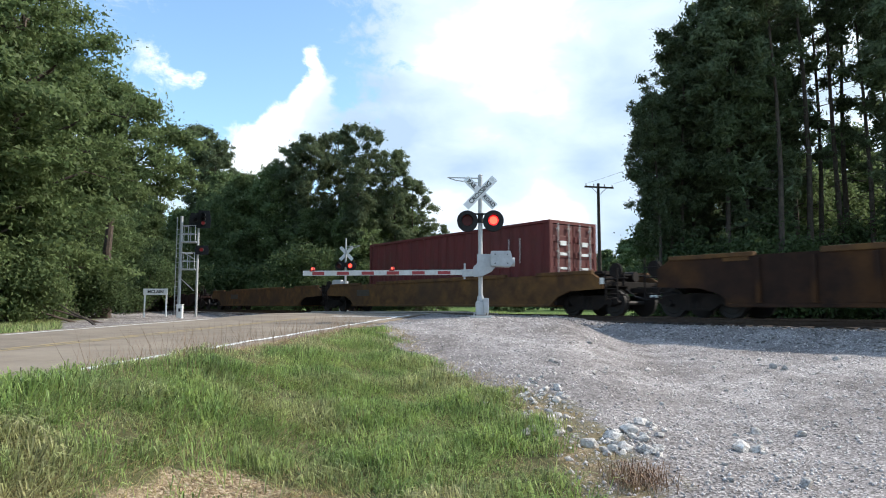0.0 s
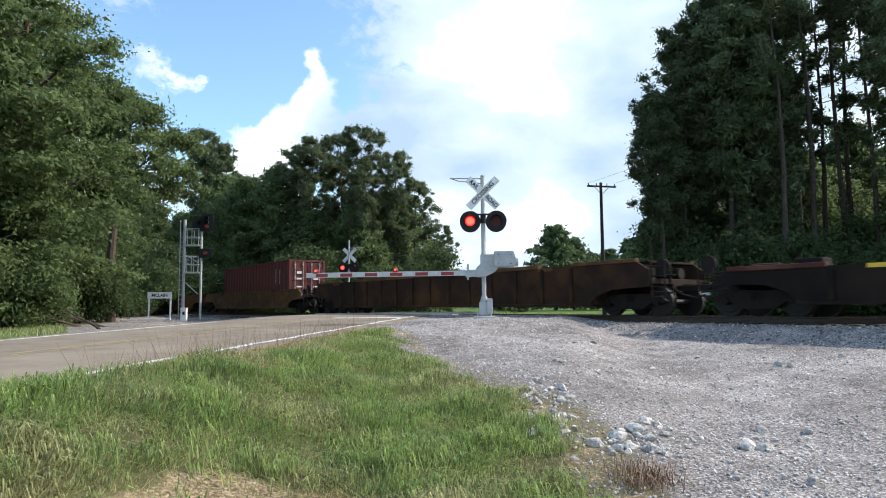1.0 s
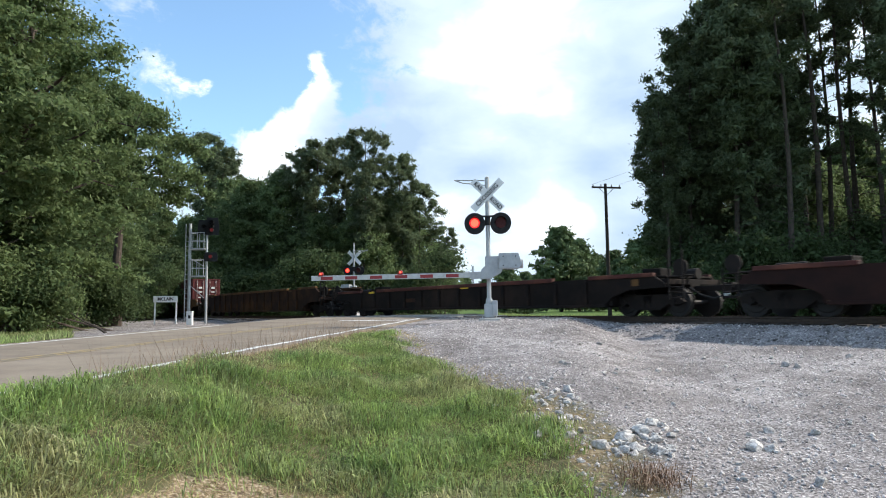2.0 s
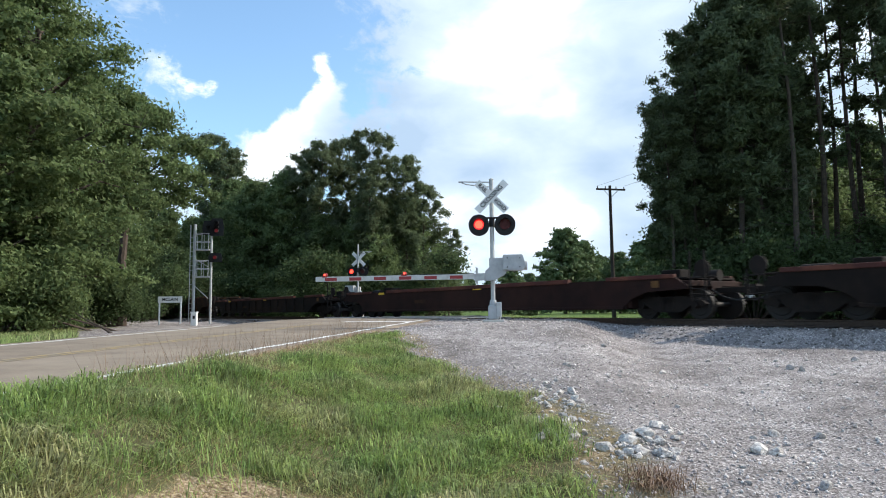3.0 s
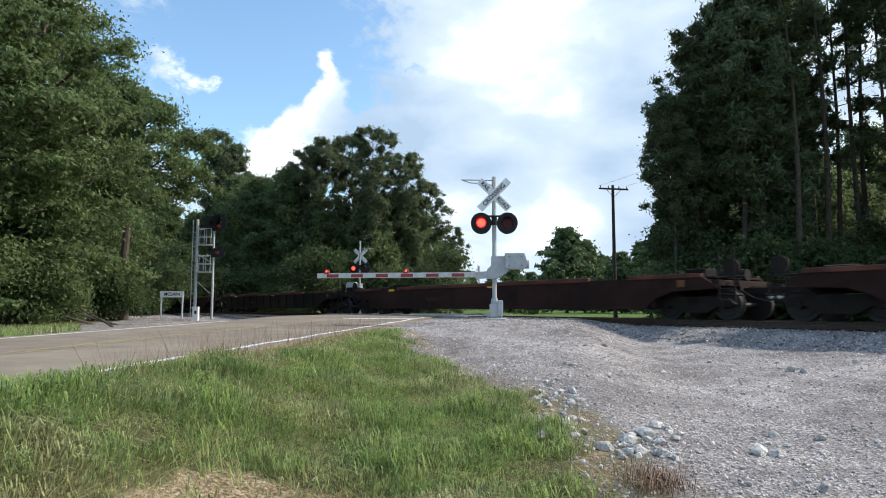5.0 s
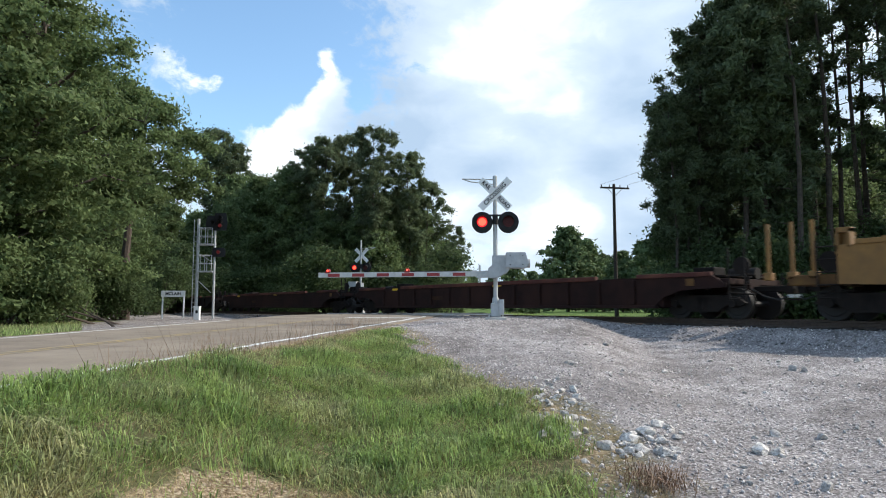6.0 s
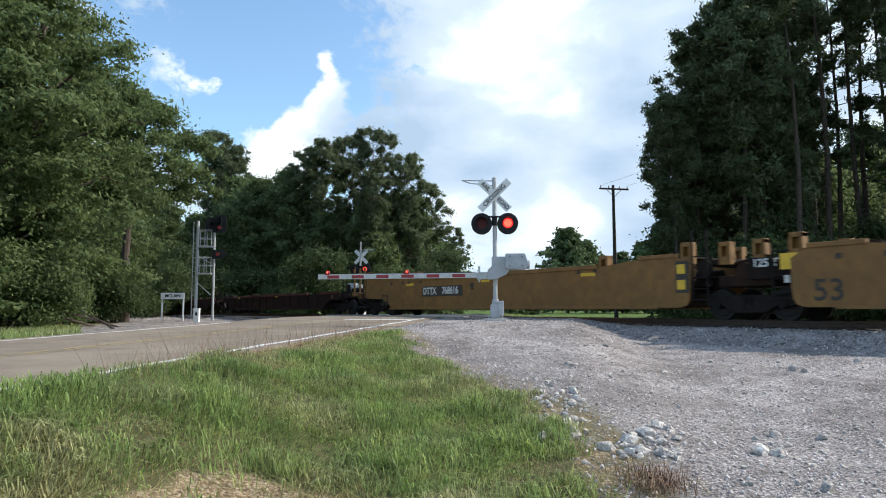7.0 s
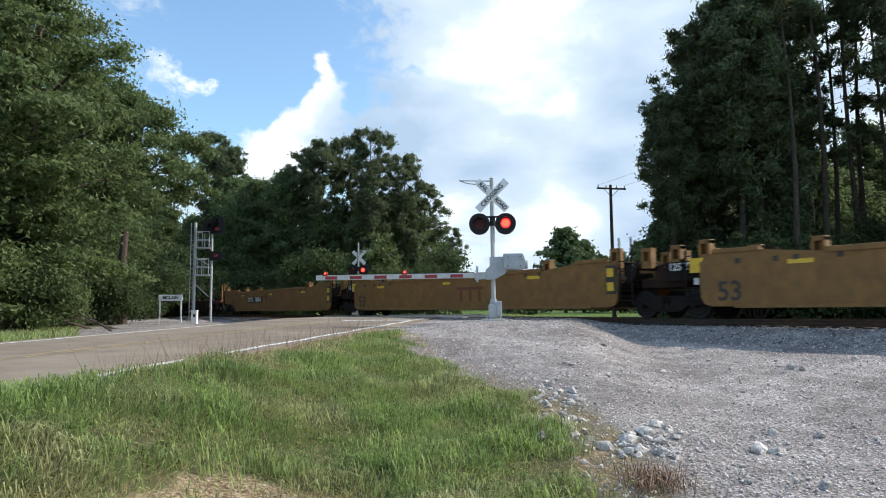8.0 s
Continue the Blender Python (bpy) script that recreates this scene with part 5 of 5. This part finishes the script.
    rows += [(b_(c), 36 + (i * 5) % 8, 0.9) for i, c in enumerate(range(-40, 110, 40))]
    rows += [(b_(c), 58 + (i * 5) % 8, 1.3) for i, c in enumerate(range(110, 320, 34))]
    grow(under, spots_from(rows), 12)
    light = [bush(43, 4.0, 2.2, 16000, 0.095, "leaf_light")]
    grow(light, spots_from([(b_(55), 29.5, 0.98), (b_(10), 28.5, 0.9), (b_(95), 33, 0.75)]), 13)
    far = [broadleaf(51, 15, 5.5, 10000, 0.38, "far_leaf", 0.04, "distant green tree beyond the field", 90, 0.13)]
    grow(far, spots_from([(b_(1003), 130, 1.16), (b_(1035), 135, 1.02), (b_(1065), 140, 0.84), (b_(1100), 125, 0.80), (b_(1140), 120, 0.9), (b_(905), 190, 1.06), (b_(940), 210, 0.96),
                          (b_(970), 200, 0.90), (b_(870), 240, 0.85), (b_(835), 250, 0.9), (b_(1180), 110, 1.05), (b_(800), 200, 0.85)]), 15)


woods()


# ---------- grass, stones, wires ----------
def blades(rng, x, y, h, wide, lean):
    """Pointed grass blades standing at x, y."""
    n = len(x)
    z = ground_z(x, y) - 0.01
    a = rng.random(n) * 2 * np.pi
    t = np.stack([np.cos(a), np.sin(a), np.zeros(n)], 1)
    la = 3.0 * np.sin(x * 1.9 + 0.8 * y) + 2.5 * np.cos(y * 2.3 - 1.1 * x) + rng.normal(size=n) * 1.0     # lies in swirls
    ln = np.stack([np.cos(la), np.sin(la), np.zeros(n)], 1) * (lean * rng.random(n) ** 0.7 * h)[:, None]
    p = np.stack([x, y, z], 1)
    up = np.stack([np.zeros(n), np.zeros(n), h], 1)
    tip = p + up * (1 - 0.25 * lean) + ln
    w = t * (wide / 2)[:, None]
    return np.stack([p - w, p + w, tip], 1)


def arching(rng, x, y, h, wide):
    """Broad blades that rise and bend over, three faces each."""
    n = len(x)
    p = np.stack([x, y, ground_z(x, y) - 0.01], 1)
    a = 3.0 * np.sin(x * 2.7 - 0.6 * y) + 2.5 * np.cos(y * 3.1 + 0.9 * x) + rng.normal(size=n) * 1.1
    out = np.stack([np.cos(a), np.sin(a), np.zeros(n)], 1) * h[:, None]
    w = np.stack([-np.sin(a), np.cos(a), np.zeros(n)], 1) * (wide / 2)[:, None]
    up = np.stack([np.zeros(n), np.zeros(n), h], 1)
    k = (0.35 + 0.6 * rng.random(n))[:, None]
    mid = p + up * 0.8 + out * k * 0.55
    tip = p + up * (0.95 - 0.4 * k) + out * k * 1.5
    b0, b1, m0, m1 = p - w * 0.7, p + w * 0.7, mid - w, mid + w
    return np.stack([b0, b1, m1, b0, m1, m0, m0, m1, tip], 1)


def grass_things():
    rng = np.random.default_rng(5)

    def tufts(n, per, wlo, whi, ulo, uhi, spread, keep):
        w = rng.uniform(wlo, whi, n); u = rng.uniform(ulo, uhi, n)
        ok = keep(u, w)
        w, u = w[ok], u[ok]
        w = np.repeat(w, per) + rng.normal(size=len(w) * per) * spread
        u = np.repeat(u, per) + rng.normal(size=len(u) * per) * spread
        return (ROAD_O.x + ROAD_U.x * u + ROAD_W.x * w), (ROAD_O.y + ROAD_U.y * u + ROAD_W.y * w), u, w

    def straw_at(u, w):
        return (w < -21.5) & (u > 2.1) & (u < 3.7)

    def verge(u, w):
        edge = grass_edge(w) + 0.25 * np.sin(w * 3.1) + 0.15 * np.sin(w * 7.7)
        return (u < edge) & (u > np.where(w < -17.3, 0.0, 0.32)) & ~(straw_at(u, w) & (rng.random(len(u)) < 0.85))

    x, y, u, w = tufts(13000, 18, -24.2, -9.3, -0.05, 6.0, 0.09, verge)
    big = np.clip(0.5 + 0.35 * np.sin(x * 2.3 + 1.1) * np.cos(y * 1.9) + 0.4 * np.sin(x * 6.1 - y * 2.2) * np.cos(y * 5.3 + x), 0.1, 1.2)
    h = (0.05 + 0.14 * rng.random(len(x))) * (0.25 + 1.05 * big) * (0.55 + 0.45 * np.maximum(smooth(u, 0.5, 1.8), smooth(-w, 17, 19))) * (1 - 0.5 * smooth(u - grass_edge(w), -0.8, 0.1))
    me = quads("verge_grass", blades(rng, x, y, h, 0.005 + 0.005 * rng.random(len(x)), 1.7), "grass", 3)
    tagged(new("verge_grass", me), "rough green grass on the sloping verge", "grass", kind="stuff")
    x, y, u, w = tufts(7000, 9, -24.2, -9.6, 0.35, 6.4, 0.07, lambda u, w: (u < grass_edge(w) + 0.55) & (rng.random(len(u)) < 0.75))
    h = 0.06 + 0.18 * rng.random(len(x)) ** 2
    me = quads("dry_grass", blades(rng, x, y, h, 0.004 + 0.004 * rng.random(len(x)), 1.9), "dry_grass", 3)
    tagged(new("dry_grass", me), "dry straw stalks among the green grass", "grass", kind="stuff")
    # broad arching blades in clumps
    x, y, u, w = tufts(11000, 10, -24.2, -9.6, -0.1, 5.9, 0.06, verge)
    ok = (u > np.where(w < -18, 0.1, 1.0))
    x, y, u, w = x[ok], y[ok], u[ok], w[ok]
    n = len(x)
    big = np.clip(0.55 + 0.5 * np.sin(x * 3.1 - y * 1.2) * np.cos(y * 2.7 + x * 0.8), 0.1, 1)
    h = (0.05 + 0.15 * rng.random(n)) * (0.25 + 1.1 * big) + 0.07 * smooth(-w, 18, 19.5) * (1 - smooth(u, 0.4, 1.2)) * rng.random(n)
    me = quads("broad_grass", arching(rng, x, y, h, 0.005 + 0.007 * rng.random(n)), "grass", 3)
    tagged(new("broad_grass", me), "broad arching green grass blades in clumps", "grass", kind="stuff")
    # tall seed stalks along the road's edge
    x, y, u, w = tufts(150, 4, -20.5, -11, 0.15, 1.2, 0.12, lambda u, w: u > 0)
    h = 0.35 + 0.35 * rng.random(len(x))
    me = quads("seed_stalks", blades(rng, x, y, h, 0.004 + 0.003 * rng.random(len(x)), 0.6), "dead_weed", 3)
    tagged(new("seed_stalks", me), "tall brown seed stalks beside the road", "grass", kind="stuff")
    # a brown weed clump at the gravel's edge
    cx, cy = ground_hit(b_(1125), 0.262)
    n = 420
    x, y = cx + 0.12 + rng.normal(size=n) * 0.16, cy + rng.normal(size=n) * 0.16
    me = quads("dead_weeds", arching(rng, x, y, 0.04 + 0.15 * rng.random(n), 0.004 + 0.004 * rng.random(n)), "dead_weed", 3)
    tagged(new("dead_weeds", me), "dead brown weed clump on gravel", "weeds", kind="stuff")
    # straw litter lying on the bare patch
    n = 5000
    w = rng.uniform(-24, -21.0, n); u = rng.uniform(1.8, 3.9, n)
    x = ROAD_O.x + ROAD_U.x * u + ROAD_W.x * w; y = ROAD_O.y + ROAD_U.y * u + ROAD_W.y * w
    me = quads("straw_litter", blades(rng, x, y, 0.03 + 0.05 * rng.random(n), 0.006 + 0.006 * rng.random(n), 1.3), "dry_grass", 3)
    tagged(new("straw_litter", me), "pale straw litter on bare ground", "straw", kind="stuff")
    # grass across the road and past the track
    n = 26000
    u = -ROAD_WIDE - 0.6 - 14 * rng.random(n) ** 1.3; w = rng.uniform(-16, 12, n)
    x = ROAD_O.x + ROAD_U.x * u + ROAD_W.x * w; y = ROAD_O.y + ROAD_U.y * u + ROAD_W.y * w
    k = lay(x, y)[2]
    ok = (k < -9.5) & (x < -0.55 * y)
    x, y = x[ok], y[ok]
    me = quads("roadside_grass", blades(rng, x, y, 0.08 + 0.18 * rng.random(len(x)), 0.02 + 0.02 * rng.random(len(x)), 0.6), "grass", 3)
    tagged(new("roadside_grass", me), "rough grass beside the road under trees", "grass", kind="stuff")
    n = 26000
    s, o = rng.uniform(-10, 70, n), 3.4 + 28 * rng.random(n) ** 1.5
    x = NRM.x * (TRACK_OFF + o) + D.x * (s - 11.54); y = NRM.y * (TRACK_OFF + o) + D.y * (s - 11.54)
    u = lay(x, y)[0]
    ok = (u > 4.5) | (u < -ROAD_WIDE - 4.5) | ((o > 10) & ((u > 0.6) | (u < -ROAD_WIDE - 0.6)))
    x, y = x[ok], y[ok]
    me = quads("meadow_grass", blades(rng, x, y, 0.12 + 0.25 * rng.random(len(x)), 0.03 + 0.03 * rng.random(len(x)), 0.6), "grass", 3)
    tagged(new("meadow_grass", me), "green meadow grass beyond the railway", "grass", kind="stuff")


def rock_mesh(seed, name, mat, sub=2, rough=0.28):
    rng = random.Random(seed)
    bm = B()
    bmesh.ops.create_icosphere(bm, subdivisions=sub, radius=0.5)
    sx, sy, sz = rng.uniform(0.85, 1.3), rng.uniform(0.6, 1.0), rng.uniform(0.45, 0.75)
    cuts = [(Vector((rng.uniform(-1, 1), rng.uniform(-1, 1), rng.uniform(-0.6, 1))).normalized(), rng.uniform(0.22, 0.36)) for _ in range(12)]
    for v in bm.verts:
        p = v.co.copy()
        for c, deep in cuts:
            d = p.dot(c) - deep
            if d > 0:
                p -= c * d
        p *= 1 + rng.uniform(-rough, rough) * 0.08
        v.co = Vector((p.x * sx, p.y * sy, p.z * sz))
    me = bpy.data.meshes.new(name)
    bm.to_mesh(me); bm.free()
    me.materials.append(M[mat])
    return me


def ground_hit(bx, drop):
    """Where a line of sight with that bearing and that fall per metre meets the ground."""
    y = np.linspace(3.5, 26, 2000)
    z = ground_z(bx * y, y)
    i = int(np.argmax(EYE.z - drop * y < z))
    return float(bx * y[i]), float(y[i])


def rocks():
    rng = random.Random(4)
    meshes = [rock_mesh(60 + i, "rock", "pale_rock") for i in range(7)]
    spots = []

    def heap(c0, c1, d0, d1, n, lo, hi):
        for _ in range(n):
            spots.append((rng.uniform(c0, c1), rng.uniform(d0, d1), rng.uniform(lo, hi)))

    heap(965, 1035, 700, 775, 40, 0.04, 0.10)
    heap(1090, 1190, 750, 808, 36, 0.04, 0.12)
    heap(1310, 1390, 768, 804, 12, 0.04, 0.10)
    heap(880, 985, 665, 720, 18, 0.04, 0.10)
    heap(945, 1020, 690, 772, 34, 0.07, 0.15)
    heap(1060, 1200, 745, 802, 9, 0.08, 0.17)
    heap(1000, 1568, 600, 860, 70, 0.03, 0.075)
    heap(950, 1568, 605, 668, 34, 0.04, 0.10)
    spots += [(1331, 797, 0.24), (1360, 800, 0.15), (1357, 768, 0.14), (1440, 771, 0.14), (1441, 858, 0.13), (1393, 655, 0.22), (1415, 657, 0.17), (1370, 641, 0.10),
              (1135, 765, 0.20), (1108, 778, 0.19), (1128, 797, 0.17), (1165, 800, 0.16), (1010, 740, 0.15), (1000, 762, 0.16), (985, 768, 0.14),
              (913, 648, 0.09), (1068, 612, 0.14), (1002, 643, 0.12), (1170, 660, 0.14), (1250, 640, 0.12), (1510, 640, 0.14), (1290, 655, 0.10)]
    for c, r, size in spots:
        size *= 1.25
        x, y = ground_hit(b_(c), (r - 546) / 1160.0)
        ob = tagged(new("rock", meshes[rng.randrange(7)]), "pale grey broken rock lying on gravel", "rock", "loose rocks")
        ob.matrix_basis = pose(x, y, ground_at(x, y) + size * 0.13, rng.uniform(-20, 20), rng.uniform(-20, 20), rng.uniform(0, 360)) @ Matrix.Scale(size, 4)


def gravel():
    rng = np.random.default_rng(9)
    base = []
    for i in range(6):
        bm = B()
        bmesh.ops.create_icosphere(bm, subdivisions=1, radius=0.5)
        base.append((np.array([v.co[:] for v in bm.verts]) * (1 + 0.25 * rng.normal(size=(len(bm.verts), 1))) * np.array([1, 0.8, 0.6]),
                     np.array([[v.index for v in f.verts] for f in bm.faces])))
        bm.free()

    def scatter(name, x, y, size, mat, label, lift=0.15):
        z = ground_z(x, y) + size * lift
        vs, fs, k = [], [], 0
        pick = rng.integers(0, 6, len(x)); a = rng.random(len(x)) * 6.283
        for b in range(6):
            m = pick == b
            v, f = base[b]
            c, s = np.cos(a[m])[:, None], np.sin(a[m])[:, None]
            px = (v[None, :, 0] * c - v[None, :, 1] * s) * size[m][:, None] + x[m][:, None]
            py = (v[None, :, 0] * s + v[None, :, 1] * c) * size[m][:, None] + y[m][:, None]
            pz = v[None, :, 2] * size[m][:, None] + z[m][:, None]
            vs.append(np.stack([px, py, pz], -1).reshape(-1, 3))
            n = m.sum()
            fs.append((f[None] + (np.arange(n) * len(v))[:, None, None]).reshape(-1, 3) + k)
            k += n * len(v)
        vs, fs = np.concatenate(vs), np.concatenate(fs)
        me = bpy.data.meshes.new(name)
        me.vertices.add(len(vs)); me.loops.add(fs.size); me.polygons.add(len(fs))
        me.vertices.foreach_set("co", vs.astype(np.float32).ravel())
        me.loops.foreach_set("vertex_index", fs.astype(np.int32).ravel())
        me.polygons.foreach_set("loop_start", np.arange(0, fs.size, 3, dtype=np.int32))
        me.update(calc_edges=True)
        me.materials.append(M[mat])
        tagged(new(name, me), label, "gravel", kind="stuff")

    n = 20000
    y = 4.6 + 15 * rng.random(n) ** 1.5
    x = y * rng.uniform(-0.15, 0.72, n)
    u, w, k = lay(x, y)
    ok = (u > grass_edge(w) + rng.normal(size=n) * 0.25) & (k < -2.2) & (u > 0.35)
    x, y = x[ok], y[ok]
    scatter("gravel_stones", x, y, (0.010 + 0.04 * rng.random(len(x)) ** 4) * (0.8 + y * 0.03), "stone", "loose grey crushed stones on the lot")
    n = 6000
    s, o = rng.uniform(10, 75, n), -3.6 + 2.2 * rng.random(n)
    x = NRM.x * (TRACK_OFF + o) + D.x * (s - 11.54); y = NRM.y * (TRACK_OFF + o) + D.y * (s - 11.54)
    u = lay(x, y)[0]
    ok = (u > 0.4) | (u < -ROAD_WIDE - 0.5)
    scatter("ballast_stones", x[ok], y[ok], 0.03 + 0.06 * rng.random(ok.sum()), "ballast", "grey ballast stones along the track")


def wires():
    for i, (dx, dz) in enumerate(((-1.12, 0.0), (1.12, 0.0))):
        for far in ((30.0, 38.0, 16.5),):
            cu = bpy.data.curves.new("power_line", 'CURVE')
            cu.dimensions, cu.bevel_depth, cu.bevel_resolution = '3D', 0.008, 1
            sp = cu.splines.new('POLY')
            a = Vector((13.4 + dx, 51.0 - 0.2, ground_at(13.4, 51.0) + 10.47)); b = Vector((far[0] + dx, far[1], far[2]))
            sp.points.add(14)
            for j in range(15):
                f = j / 14
                p = a.lerp(b, f); p.z -= 0.7 * 4 * f * (1 - f)
                sp.points[j].co = (*p, 1)
            cu.materials.append(M["wire"])
            tagged(new("power_line", cu), "thin dark sagging overhead wire", "wire", "overhead wires")


def fallen_branches():
    rng = random.Random(2)
    for x, y, rz in ((-16.6, 30.5, 20), (-15.3, 29.0, -30), (-18.2, 31.5, 60)):
        b = empty("fallen_branch", "bare grey fallen branch under the trees", "branch", "fallen branches")
        bm = B()
        p = Vector((-1.3, 0, 0.9))
        for i in range(5):
            q = p + Vector((0.6, rng.uniform(-0.12, 0.12), -0.2))
            rod(bm, p, q, 0.02 + 0.01 * i, 0.03 + 0.01 * i, n=6)
            if i in (1, 2, 3):
                rod(bm, p, p + Vector((rng.uniform(-0.5, 0.2), rng.uniform(-0.5, 0.5), 0.4)), 0.018, 0.006, n=5)
            p = q
        part("limb", bm, "bark", b)
        stand(b, x, y, rz)


grass_things()
rocks()
gravel()
wires()
fallen_branches()


# ---------- what moves ----------
def motions():
    """The train rolls through at a steady speed."""
    for thing, s in TRAIN:
        z = 0.42 if thing is RED_BOX else 0.0
        rows = []
        for t in (0.0, 4.0, 8.0):
            c = track(s + SPEED * t)
            rows.append((t, pose(c.x, c.y, z, 0, 0, TRACK_TURN)))
        walk(thing, rows)
    # the two lights of each mast flash in turn
    turns = (0.42, 1.06, 1.57, 2.12, 2.67, 3.2, 3.77, 4.3, 4.87, 5.42, 5.95, 6.44, 7.05, 7.55)
    for mast in (near_mast, far_mast):
        for back in mast.children:
            for lens in back.children:
                if not lens.name.startswith("lamp_lens") or back.matrix_basis.to_euler().z > 1:
                    continue
                p = lens.location.copy()
                lit = p.x > 0
                rows = [(0.0, 0 if lit else 180)]
                for t in turns:
                    a = rows[-1][1]
                    n = round(t * FPS)
                    rows += [((n - 1) / FPS, a), (n / FPS, a + 60), ((n + 1) / FPS, a + 120), ((n + 2) / FPS, a + 180)]
                rows.append((8.0, rows[-1][1]))
                walk(lens, [(t, pose(p.x, p.y, p.z, 0, 0, a)) for t, a in rows])


motions()
